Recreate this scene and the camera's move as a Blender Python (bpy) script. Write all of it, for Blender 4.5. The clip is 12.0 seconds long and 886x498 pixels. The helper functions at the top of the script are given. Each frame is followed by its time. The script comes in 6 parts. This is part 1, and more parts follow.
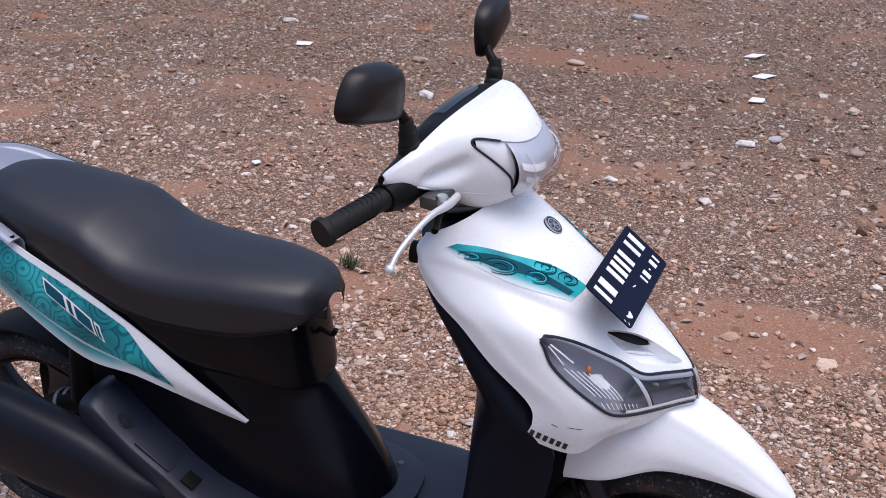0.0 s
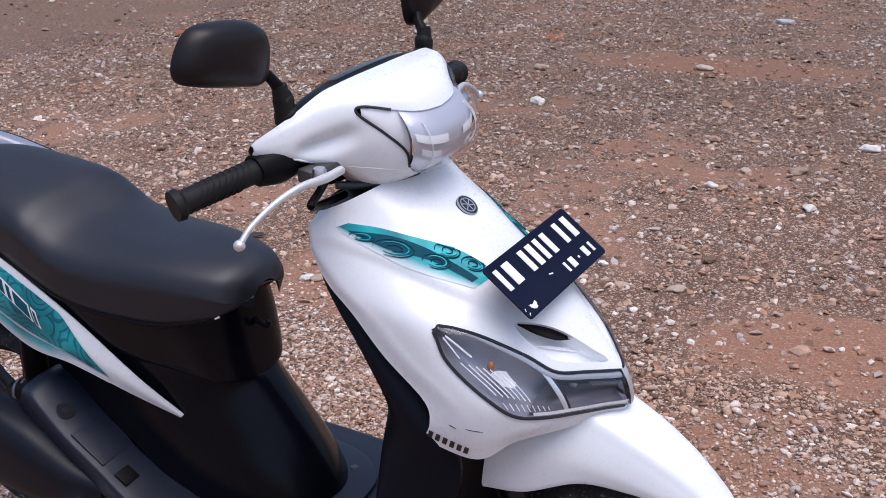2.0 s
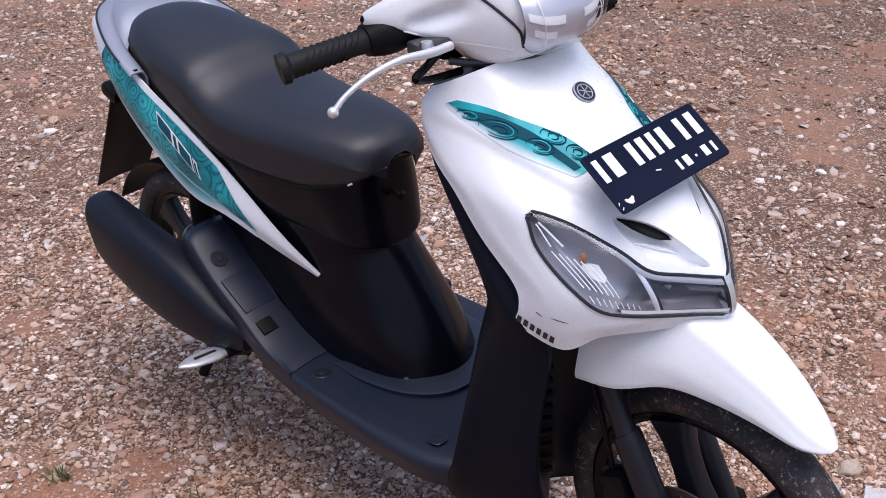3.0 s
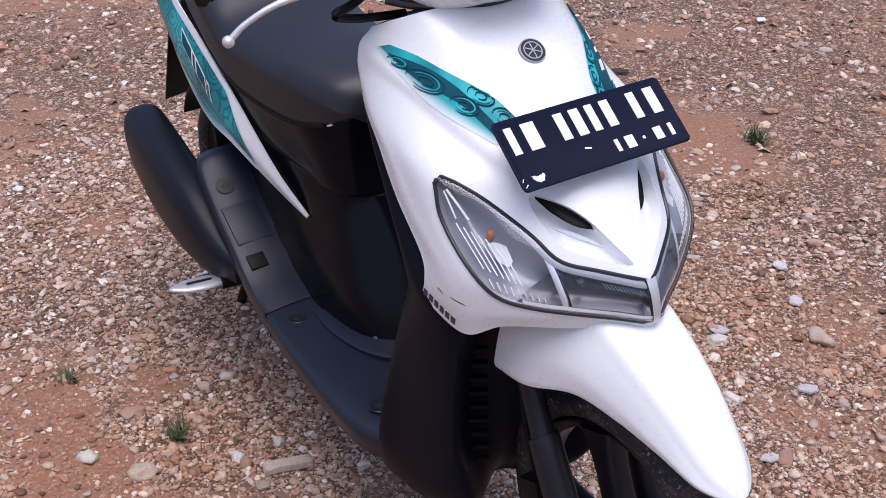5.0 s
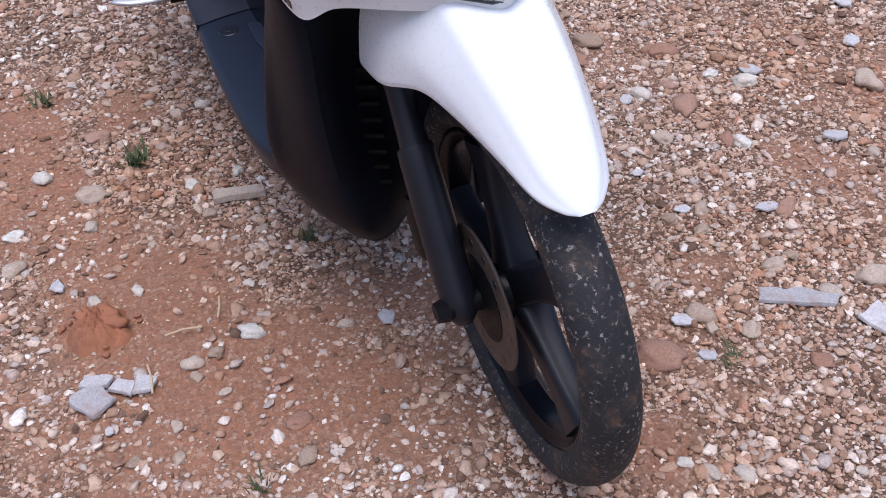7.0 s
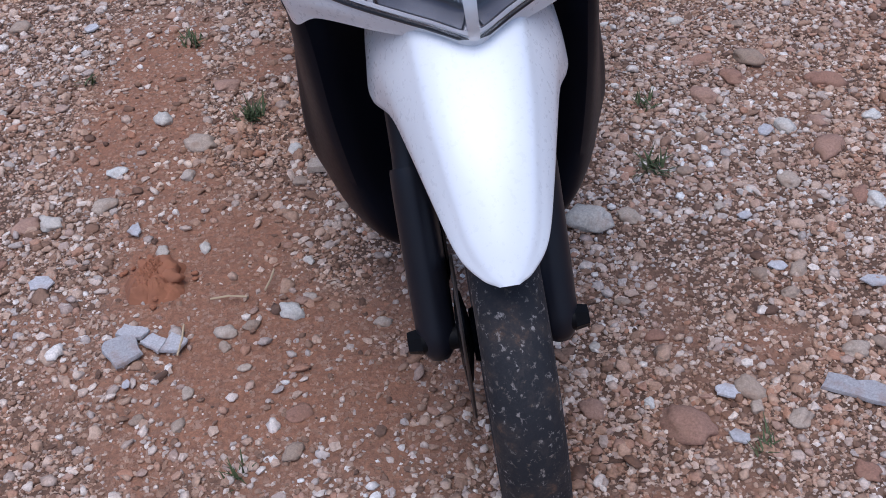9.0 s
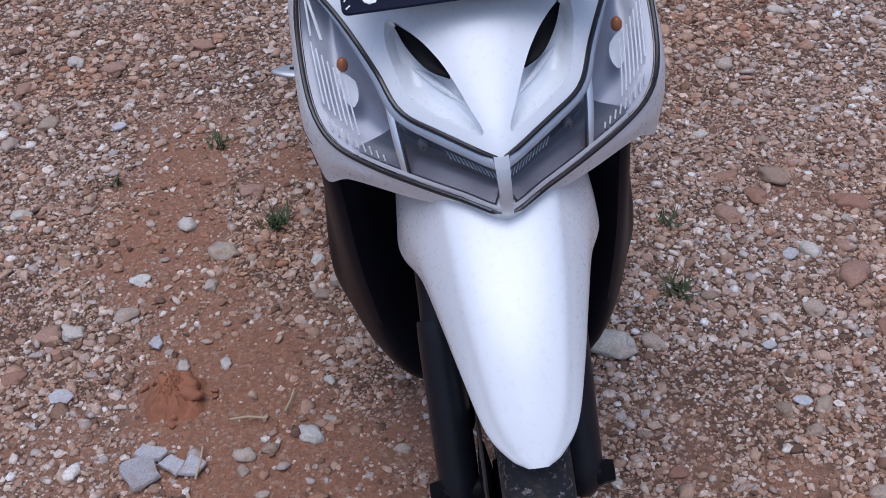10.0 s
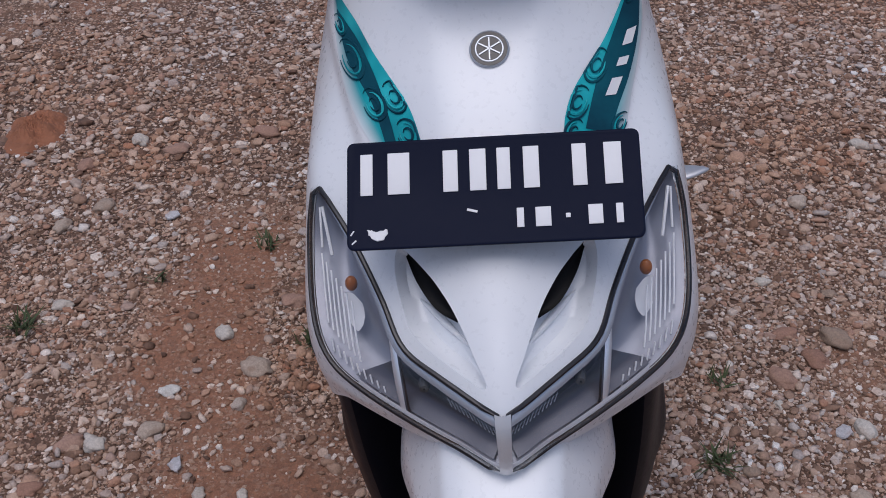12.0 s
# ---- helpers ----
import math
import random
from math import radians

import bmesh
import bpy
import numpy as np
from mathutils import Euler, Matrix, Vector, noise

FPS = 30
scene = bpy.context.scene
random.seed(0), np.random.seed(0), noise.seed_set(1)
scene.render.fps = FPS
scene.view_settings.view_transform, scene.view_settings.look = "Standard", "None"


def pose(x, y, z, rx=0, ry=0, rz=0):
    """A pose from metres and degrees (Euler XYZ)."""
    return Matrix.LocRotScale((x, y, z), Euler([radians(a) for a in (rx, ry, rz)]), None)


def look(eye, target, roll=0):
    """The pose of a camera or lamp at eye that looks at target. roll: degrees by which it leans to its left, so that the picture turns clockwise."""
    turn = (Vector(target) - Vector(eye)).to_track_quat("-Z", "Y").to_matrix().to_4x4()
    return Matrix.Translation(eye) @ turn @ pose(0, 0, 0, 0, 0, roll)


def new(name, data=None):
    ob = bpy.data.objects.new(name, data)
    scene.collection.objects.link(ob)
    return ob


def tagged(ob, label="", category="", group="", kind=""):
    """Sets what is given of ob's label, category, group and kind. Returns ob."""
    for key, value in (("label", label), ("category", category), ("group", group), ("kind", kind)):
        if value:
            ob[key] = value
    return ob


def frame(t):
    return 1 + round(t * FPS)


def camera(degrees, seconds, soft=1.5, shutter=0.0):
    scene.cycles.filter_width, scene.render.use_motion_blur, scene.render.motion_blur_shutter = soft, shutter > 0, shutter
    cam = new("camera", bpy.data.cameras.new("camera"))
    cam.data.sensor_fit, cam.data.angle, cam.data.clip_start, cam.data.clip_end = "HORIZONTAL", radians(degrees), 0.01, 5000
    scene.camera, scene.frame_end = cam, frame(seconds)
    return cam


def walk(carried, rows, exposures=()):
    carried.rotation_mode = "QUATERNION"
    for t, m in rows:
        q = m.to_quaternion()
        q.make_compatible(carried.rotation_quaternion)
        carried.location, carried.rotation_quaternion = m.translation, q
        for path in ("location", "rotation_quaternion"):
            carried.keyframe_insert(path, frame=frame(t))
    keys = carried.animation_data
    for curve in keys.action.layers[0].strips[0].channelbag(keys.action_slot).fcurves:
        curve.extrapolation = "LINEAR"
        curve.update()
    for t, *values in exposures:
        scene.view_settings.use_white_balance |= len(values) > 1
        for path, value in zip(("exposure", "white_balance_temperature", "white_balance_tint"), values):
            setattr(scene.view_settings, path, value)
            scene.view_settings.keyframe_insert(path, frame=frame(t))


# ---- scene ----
cam = camera(42.0, 12.0, 0.9)
PATH = [
    (0, (0.218, -1.732, 1.566), (-0.44, -0.035, 0.869), 0.7),
    (0.5, (0.343, -1.683, 1.533), (-0.435, -0.041, 0.83), 1.3),
    (1, (0.435, -1.602, 1.493), (-0.411, 0.003, 0.781), 0.7),
    (1.5, (0.476, -1.492, 1.46), (-0.457, 0.086, 0.8), 0.1),
    (2, (0.545, -1.424, 1.449), (-0.397, 0.148, 0.788), -2),
    (2.5, (0.625, -1.349, 1.432), (-0.523, 0.044, 0.7), -3.4),
    (3, (0.729, -1.276, 1.431), (-0.53, -0.038, 0.608), -1.9),
    (4.8, (0.863, -0.931, 1.383), (-0.55, 0.07, 0.491), 0.2),
    (5, (0.892, -0.847, 1.381), (-0.584, 0.055, 0.484), 0.3),
    (5.5, (0.991, -0.729, 1.369), (-0.543, 0.057, 0.463), 3.4),
    (6, (1.024, -0.641, 1.317), (-0.48, 0.078, 0.309), -0.2),
    (6.5, (0.998, -0.545, 1.251), (-0.466, 0.112, 0.146), 0.1),
    (7, (0.965, -0.454, 1.178), (-0.473, 0.094, -0.017), -3.7),
    (7.2, (0.971, -0.398, 1.142), (-0.457, 0.122, -0.077), -4.9),
    (8.8, (0.941, -0.096, 1.168), (-0.54, 0.005, -0.094), -5.2),
    (9, (0.931, -0.102, 1.189), (-0.566, -0.009, -0.053), -4.4),
    (9.5, (0.901, -0.104, 1.232), (-0.624, -0.025, 0.022), -4.2),
    (10, (0.858, -0.106, 1.271), (-0.699, -0.026, 0.102), -3.4),
    (10.5, (0.817, -0.117, 1.293), (-0.738, -0.053, 0.12), -3.6),
    (11, (0.764, -0.116, 1.318), (-0.801, -0.077, 0.158), -3.6),
    (11.5, (0.715, -0.067, 1.347), (-0.86, -0.082, 0.202), -2.6),
    (12, (0.693, -0.028, 1.385), (-0.895, -0.081, 0.258), -1.1),
]
EXPOSURES = [(0.0, 0.55, 6120, 15), (1.5, 0.52, 6070, 14), (2.5, 0.57, 6080, 15), (3.0, 0.65, 6130, 16), (5.5, 0.57, 6150, 17), (7.0, 0.64, 5850, 14), (9.0, 0.22, 5460, 13), (9.5, 0.06, 5400, 13), (10.0, 0.03, 5500, 13), (10.5, 0.17, 5680, 15), (11.0, 0.14, 5780, 15), (11.5, 0.02, 5830, 15), (12.0, -0.35, 5930, 14)]
walk(cam, [(t, look(eye, target, roll)) for t, eye, target, roll in PATH], EXPOSURES)

# ---- light ----
SUN_ELEV, SUN_TURN = 75.0, 108.0
world = bpy.data.worlds.new("sky")
scene.world = world
world.use_nodes = True
wn = world.node_tree.nodes
sky = wn.new("ShaderNodeTexSky")
sky.sky_type = "NISHITA"
sky.sun_disc = False
sky.sun_elevation, sky.sun_rotation = radians(SUN_ELEV), radians(SUN_TURN)
sky.air_density, sky.dust_density = 1.0, 4.0
wn["Background"].inputs[1].default_value = 0.12
world.node_tree.links.new(sky.outputs[0], wn["Background"].inputs[0])
sun = new("sun", bpy.data.lights.new("sun", "SUN"))
sun.data.energy, sun.data.angle, sun.data.color = 1.15, radians(50), (1.0, 0.97, 0.95)
sun.matrix_world = pose(0, 0, 6, 90 - SUN_ELEV, 0, 180 - SUN_TURN)


# ---- materials ----
def nodes_of(name):
    m = bpy.data.materials.new(name)
    m.use_nodes = True
    nt = m.node_tree
    return m, nt, nt.nodes["Principled BSDF"]


def link(nt, a, b):
    nt.links.new(a, b)


def coords(nt, kind="Object"):
    return nt.nodes.new("ShaderNodeTexCoord").outputs[kind]


def noise_node(nt, vec, scale, detail=4.0, rough=0.55):
    n = nt.nodes.new("ShaderNodeTexNoise")
    n.inputs["Scale"].default_value, n.inputs["Detail"].default_value = scale, detail
    n.inputs["Roughness"].default_value = rough
    link(nt, vec, n.inputs["Vector"])
    return n.outputs["Fac"]


def ramp(nt, fac, stops):
    n = nt.nodes.new("ShaderNodeValToRGB")
    while len(n.color_ramp.elements) < len(stops):
        n.color_ramp.elements.new(0.5)
    for e, (p, c) in zip(n.color_ramp.elements, stops):
        e.position = p
        e.color = (*c, 1) if len(c) == 3 else c
    link(nt, fac, n.inputs["Fac"])
    return n.outputs["Color"]


def blend(nt, fac, a, b, kind="MIX"):
    n = nt.nodes.new("ShaderNodeMix")
    n.data_type, n.blend_type = "RGBA", kind
    for sock, val in ((n.inputs["Factor"], fac), (n.inputs["A"], a), (n.inputs["B"], b)):
        if hasattr(val, "links"):
            link(nt, val, sock)
        else:
            sock.default_value = val if not isinstance(val, tuple) else (*val[:3], 1)
    return n.outputs["Result"]


def bump(nt, height, strength, distance, bsdf):
    n = nt.nodes.new("ShaderNodeBump")
    n.inputs["Strength"].default_value, n.inputs["Distance"].default_value = strength, distance
    link(nt, height, n.inputs["Height"])
    link(nt, n.outputs["Normal"], bsdf.inputs["Normal"])


def plain(name, colour, rough=0.5, metal=0.0, dirt=None, dirt_amount=0.3, grain=0.0, grain_scale=900.0, coat=0.0, spec=0.5, sheen=0.0, uneven=0.09):
    """A painted, moulded or metal surface: base colour, soft stains, uneven gloss and fine grain."""
    m, nt, b = nodes_of(name)
    vec = coords(nt)
    big = noise_node(nt, vec, 9.0, 6.0, 0.65)
    fine = noise_node(nt, vec, 160.0, 4.0, 0.6)
    dirt = dirt or tuple(0.75 * c for c in colour)
    stain = ramp(nt, big, [(0.42, (0, 0, 0)), (0.75, (1, 1, 1))])
    scaled = blend(nt, dirt_amount, (0, 0, 0), stain)
    link(nt, blend(nt, scaled, colour, dirt), b.inputs["Base Color"])
    gloss = nt.nodes.new("ShaderNodeMapRange")
    gloss.inputs["To Min"].default_value, gloss.inputs["To Max"].default_value = max(0.03, rough - uneven), min(1, rough + uneven)
    link(nt, fine, gloss.inputs["Value"])
    link(nt, gloss.outputs[0], b.inputs["Roughness"])
    b.inputs["Metallic"].default_value = metal
    b.inputs["Specular IOR Level"].default_value = spec
    b.inputs["Coat Weight"].default_value = coat
    b.inputs["Coat Roughness"].default_value = 0.08
    b.inputs["Sheen Weight"].default_value, b.inputs["Sheen Roughness"].default_value = sheen, 0.35
    b.inputs["Sheen Tint"].default_value = (0.85, 0.9, 1.0, 1)
    if grain:
        bump(nt, noise_node(nt, vec, grain_scale, 2.0), grain, 0.001, b)
    return m


def clear_cover(name, tint, weight):
    """A thin clear plastic cover: lets light through, with a gloss that grows at flat angles."""
    m, nt, b = nodes_of(name)
    nt.nodes.remove(b)
    t, g = nt.nodes.new("ShaderNodeBsdfTransparent"), nt.nodes.new("ShaderNodeBsdfGlossy")
    t.inputs[0].default_value = (*tint, 1)
    g.inputs["Roughness"].default_value = 0.06
    f, mix = nt.nodes.new("ShaderNodeLayerWeight"), nt.nodes.new("ShaderNodeMixShader")
    f.inputs["Blend"].default_value = 0.5
    curve, gloss = nt.nodes.new("ShaderNodeMath"), nt.nodes.new("ShaderNodeMath")
    curve.operation, gloss.operation = "POWER", "MULTIPLY_ADD"
    curve.inputs[1].default_value = 4.0
    gloss.inputs[1].default_value, gloss.inputs[2].default_value = 0.7 * weight, 0.05
    link(nt, f.outputs["Facing"], curve.inputs[0])
    link(nt, curve.outputs[0], gloss.inputs[0])
    link(nt, gloss.outputs[0], mix.inputs[0])
    link(nt, t.outputs[0], mix.inputs[1])
    link(nt, g.outputs[0], mix.inputs[2])
    link(nt, mix.outputs[0], nt.nodes["Material Output"].inputs["Surface"])
    return m


def decal_material(name, rings_too=True):
    """Printed teal film with dark curls of rings; it thins out to white along a faded edge."""
    m, nt, b = nodes_of(name)
    vec = coords(nt)
    warp = nt.nodes.new("ShaderNodeTexNoise")
    warp.inputs["Scale"].default_value = 18.0
    link(nt, vec, warp.inputs["Vector"])
    vec = blend(nt, 0.006, vec, warp.outputs["Color"], "LINEAR_LIGHT")
    v = nt.nodes.new("ShaderNodeTexVoronoi")
    v.inputs["Scale"].default_value = 21.0
    link(nt, vec, v.inputs["Vector"])
    w = nt.nodes.new("ShaderNodeMath")
    w.operation = "MULTIPLY"
    w.inputs[1].default_value = 34.0
    link(nt, v.outputs["Distance"], w.inputs[0])
    s = nt.nodes.new("ShaderNodeMath")
    s.operation = "SINE"
    link(nt, w.outputs[0], s.inputs[0])
    rings = ramp(nt, s.outputs[0], [(0.55, (0, 0, 0)), (0.72, (1, 1, 1))])
    tone = noise_node(nt, vec, 11.0, 2.0)
    teal = ramp(nt, tone, [(0.34, (0.012, 0.2, 0.24)), (0.5, (0.02, 0.37, 0.41)), (0.66, (0.05, 0.56, 0.6))] if not rings_too else [(0.34, (0.012, 0.15, 0.18)), (0.5, (0.022, 0.28, 0.31)), (0.66, (0.05, 0.45, 0.48))])
    dark = ramp(nt, tone, [(0.38, (0.006, 0.08, 0.11)), (0.62, (0.012, 0.22, 0.26))])
    print_ = blend(nt, rings, teal, dark) if rings_too else teal
    fade = nt.nodes.new("ShaderNodeAttribute")
    fade.attribute_name = "fade"
    link(nt, blend(nt, fade.outputs["Fac"], print_, (0.77, 0.80, 0.82)), b.inputs["Base Color"])
    b.inputs["Roughness"].default_value = 0.25
    b.inputs["Specular IOR Level"].default_value = 0.25
    return m


def tyre_material():
    m, nt, b = nodes_of("tyre rubber")
    vec = coords(nt)
    specks = ramp(nt, noise_node(nt, vec, 150.0, 5.0, 0.7), [(0.57, (0, 0, 0)), (0.64, (1, 1, 1))])
    where = ramp(nt, noise_node(nt, vec, 22.0, 5.0, 0.7), [(0.38, (0, 0, 0)), (0.52, (1, 1, 1))])
    mask = blend(nt, 1.0, specks, where, "MULTIPLY")
    mud = ramp(nt, noise_node(nt, vec, 26.0, 6.0, 0.7), [(0.48, (0.011, 0.0115, 0.015)), (0.58, (0.026, 0.022, 0.022)), (0.72, (0.13, 0.07, 0.042))])
    tone = ramp(nt, noise_node(nt, vec, 60.0, 3.0), [(0.4, (0.09, 0.07, 0.055)), (0.6, (0.3, 0.27, 0.25))])
    link(nt, blend(nt, mask, mud, tone), b.inputs["Base Color"])
    b.inputs["Roughness"].default_value = 0.75
    bump(nt, noise_node(nt, vec, 220.0, 3.0), 0.35, 0.003, b)
    return m


def darken_far(nt, vec, colour):
    """Darker ground towards the far end of the yard, with an uneven edge."""
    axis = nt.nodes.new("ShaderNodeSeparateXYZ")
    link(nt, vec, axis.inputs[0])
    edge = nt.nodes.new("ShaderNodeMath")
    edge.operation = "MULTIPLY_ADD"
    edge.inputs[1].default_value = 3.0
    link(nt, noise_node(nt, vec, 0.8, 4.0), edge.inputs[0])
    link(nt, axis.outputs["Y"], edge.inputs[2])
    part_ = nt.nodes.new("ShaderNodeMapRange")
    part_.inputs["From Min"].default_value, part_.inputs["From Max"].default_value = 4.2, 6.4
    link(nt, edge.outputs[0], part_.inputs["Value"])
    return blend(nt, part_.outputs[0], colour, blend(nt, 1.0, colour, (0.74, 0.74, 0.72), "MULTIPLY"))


def soil_material():
    m, nt, b = nodes_of("red gravelly soil")
    vec = coords(nt)
    kind = nt.nodes.new("ShaderNodeAttribute")
    kind.attribute_name = "bareness"
    zone = blend(nt, 0.25, kind.outputs["Color"], noise_node(nt, vec, 3.5, 5.0, 0.6))
    # Redder where bare; under packed stones the shade between them is painted dark.
    soil = ramp(nt, zone, [(0.12, (0.125, 0.07, 0.045)), (0.34, (0.19, 0.105, 0.066)), (0.5, (0.28, 0.147, 0.092)), (0.85, (0.31, 0.147, 0.085))])
    fine = noise_node(nt, vec, 120.0, 6.0, 0.75)
    soil = blend(nt, 0.85, soil, ramp(nt, fine, [(0.3, (0.45, 0.45, 0.46)), (0.55, (1, 1, 1)), (0.75, (1.5, 1.45, 1.4))]), "MULTIPLY")
    v = nt.nodes.new("ShaderNodeTexVoronoi")
    v.inputs["Scale"].default_value = 135.0
    v.inputs["Randomness"].default_value = 1.0
    wobble = nt.nodes.new("ShaderNodeTexNoise")
    wobble.inputs["Scale"].default_value = 160.0
    link(nt, vec, wobble.inputs["Vector"])
    link(nt, blend(nt, 0.006, vec, wobble.outputs["Color"], "LINEAR_LIGHT"), v.inputs["Vector"])
    cell = nt.nodes.new("ShaderNodeSeparateColor")
    link(nt, v.outputs["Color"], cell.inputs[0])
    size = nt.nodes.new("ShaderNodeMath")
    size.operation = "MULTIPLY_ADD"
    size.inputs[1].default_value, size.inputs[2].default_value = -0.9, 0.85
    link(nt, cell.outputs[1], size.inputs[0])
    over = nt.nodes.new("ShaderNodeMath")
    over.operation = "SUBTRACT"
    link(nt, size.outputs[0], over.inputs[0])
    link(nt, v.outputs["Distance"], over.inputs[1])
    grit = ramp(nt, over.outputs[0], [(0.0, (0, 0, 0)), (0.12, (1, 1, 1))])
    pick = ramp(nt, noise_node(nt, vec, 38.0, 2.0), [(0.24, (0, 0, 0)), (0.36, (1, 1, 1))])
    mask = blend(nt, 1.0, grit, pick, "MULTIPLY")
    sparse = ramp(nt, kind.outputs["Fac"], [(0.25, (1, 1, 1)), (0.7, (0.35, 0.35, 0.35))])
    mask = blend(nt, 1.0, mask, sparse, "MULTIPLY")
    split = nt.nodes.new("ShaderNodeSeparateColor")
    link(nt, v.outputs["Color"], split.inputs[0])
    pebble = ramp(nt, split.outputs[0], [(0.0, (0.2, 0.12, 0.082)), (0.4, (0.4, 0.25, 0.175)), (0.75, (0.5, 0.345, 0.25)), (1.0, (0.55, 0.43, 0.34))])
    link(nt, darken_far(nt, vec, blend(nt, mask, soil, pebble)), b.inputs["Base Color"])
    b.inputs["Roughness"].default_value = 0.92
    hgt = blend(nt, 0.5, fine, mask)
    bump(nt, hgt, 0.9, 0.006, b)
    return m


def stone_material(name, stops, island=True):
    m, nt, b = nodes_of(name)
    vec = coords(nt)
    if island:
        r = nt.nodes.new("ShaderNodeNewGeometry").outputs["Random Per Island"]
    else:
        r = nt.nodes.new("ShaderNodeObjectInfo").outputs["Random"]
    base = ramp(nt, r, stops)
    grain = ramp(nt, noise_node(nt, vec, 260.0, 5.0, 0.7), [(0.3, (0.62, 0.6, 0.58)), (0.7, (1.25, 1.22, 1.2))])
    col = blend(nt, 0.8, base, grain, "MULTIPLY")
    if island:  # stretches of greyer and of redder gravel
        zone = ramp(nt, noise_node(nt, vec, 1.5, 3.0), [(0.36, (0.98, 0.87, 0.78)), (0.5, (1, 1, 1)), (0.64, (1.06, 1.14, 1.22))])
        col = blend(nt, 1.0, col, zone, "MULTIPLY")
    dust = ramp(nt, noise_node(nt, vec, 45.0, 4.0), [(0.5, (0, 0, 0)), (0.7, (0.45, 0.45, 0.45))])
    link(nt, darken_far(nt, vec, blend(nt, dust, col, (0.3, 0.175, 0.115))) if island else blend(nt, dust, col, (0.3, 0.175, 0.115)), b.inputs["Base Color"])
    b.inputs["Roughness"].default_value = 0.85
    bump(nt, noise_node(nt, vec, 420.0, 4.0), 0.5, 0.002, b)
    return m


WHITE = plain("white gloss paint", (0.79, 0.81, 0.83), 0.28, dirt=(0.7, 0.7, 0.69), dirt_amount=0.12, coat=0.22, uneven=0.03)
BLACK_GLOSS = plain("black gloss plastic", (0.003, 0.0034, 0.0065), 0.24, dirt=(0.005, 0.005, 0.007), dirt_amount=0.5, spec=0.15)
BLACK_SHIELD = plain("black glossy leg shield plastic", (0.007, 0.0085, 0.0145), 0.4, dirt=(0.008, 0.007, 0.008), dirt_amount=0.5, spec=0.065)
BLACK = plain("black moulded plastic", (0.005, 0.005, 0.006), 0.45, dirt=(0.008, 0.0065, 0.006), dirt_amount=0.6, grain=0.25, spec=0.12)
FLOOR_GREY = plain("dark grey floorboard plastic", (0.01, 0.0145, 0.0275), 0.38, dirt=(0.015, 0.016, 0.026), dirt_amount=0.5, grain=0.3, spec=0.34)
VINYL = plain("black seat vinyl", (0.009, 0.01, 0.016), 0.46, dirt=(0.013, 0.014, 0.021), dirt_amount=0.5, grain=0.2, grain_scale=700.0, spec=0.52)
MIRROR_SHELL = plain("plum black mirror plastic", (0.008, 0.006, 0.007), 0.4, dirt=(0.014, 0.009, 0.009), dirt_amount=0.5, spec=0.3)
RUBBER = plain("black rubber", (0.008, 0.008, 0.008), 0.6, grain=0.3, spec=0.3)
STEEL = plain("silver metal", (0.62, 0.62, 0.63), 0.3, 1.0, dirt=(0.4, 0.38, 0.36))
CHROME = plain("reflector chrome", (0.8, 0.83, 0.88), 0.3, 0.6, dirt_amount=0.1, uneven=0.02)
REFLECTOR_GREY = plain("grey lamp reflector", (0.3, 0.31, 0.36), 0.3, 0.25, dirt_amount=0.08, uneven=0.02)
LAMP_SILVER = plain("pale silver lamp inside", (0.6, 0.6, 0.65), 0.3, 0.4, dirt_amount=0.1, uneven=0.02)
TRIM = plain("steel grey trim", (0.5, 0.54, 0.6), 0.25, 0.3, dirt_amount=0.15, uneven=0.02)
LAMP_WHITE = plain("white lamp inside", (0.92, 0.92, 0.93), 0.25, 0.0, dirt_amount=0.1, coat=0.5, uneven=0.02)
LEVER = plain("satin silver", (0.72, 0.72, 0.73), 0.42, 0.6, dirt_amount=0.2)
CAST = plain("dull cast metal", (0.1, 0.1, 0.105), 0.5, 0.6, dirt_amount=0.4)
DARK_LAMP = plain("smoky inner reflector", (0.095, 0.1, 0.125), 0.3, 0.3, dirt_amount=0.12, uneven=0.02)
IRON = plain("dull iron disc", (0.075, 0.062, 0.056), 0.5, 0.5, dirt=(0.1, 0.058, 0.036), dirt_amount=0.9)
MUFFLER_GREY = plain("matt dark grey metal", (0.005, 0.007, 0.0135), 0.42, 0.0, dirt=(0.0085, 0.009, 0.0125), dirt_amount=0.6, grain=0.2, spec=0.22)
GREY_TAIL = plain("silver grey plastic", (0.26, 0.28, 0.34), 0.4, 0.3)
PEG_GREY = plain("worn grey metal peg", (0.5, 0.51, 0.54), 0.4, 0.5, dirt=(0.28, 0.25, 0.22), dirt_amount=0.5)
AMBER = plain("amber bulb", (0.42, 0.13, 0.02), 0.3, dirt=(0.25, 0.07, 0.02), dirt_amount=0.8)
BULB = plain("white bulb glass", (0.85, 0.85, 0.85), 0.15)
PLATE_BLACK = plain("number plate black paint", (0.005, 0.008, 0.024), 0.5, dirt=(0.01, 0.012, 0.028), dirt_amount=0.5, spec=0.08)
PLATE_WHITE = plain("number plate white paint", (0.8, 0.8, 0.8), 0.5)
FILM_BLACK = plain("black film", (0.012, 0.012, 0.016), 0.3)
TEAL = decal_material("teal ringed film")
TEAL_PLAIN = decal_material("teal film", rings_too=False)
DEEP_TEAL = plain("dark teal print", (0.006, 0.05, 0.08), 0.6, dirt=(0.012, 0.14, 0.18), dirt_amount=0.7, spec=0.1)
CLEAR = clear_cover("clear lamp cover", (0.97, 0.975, 0.985), 1.0)
TYRE = tyre_material()
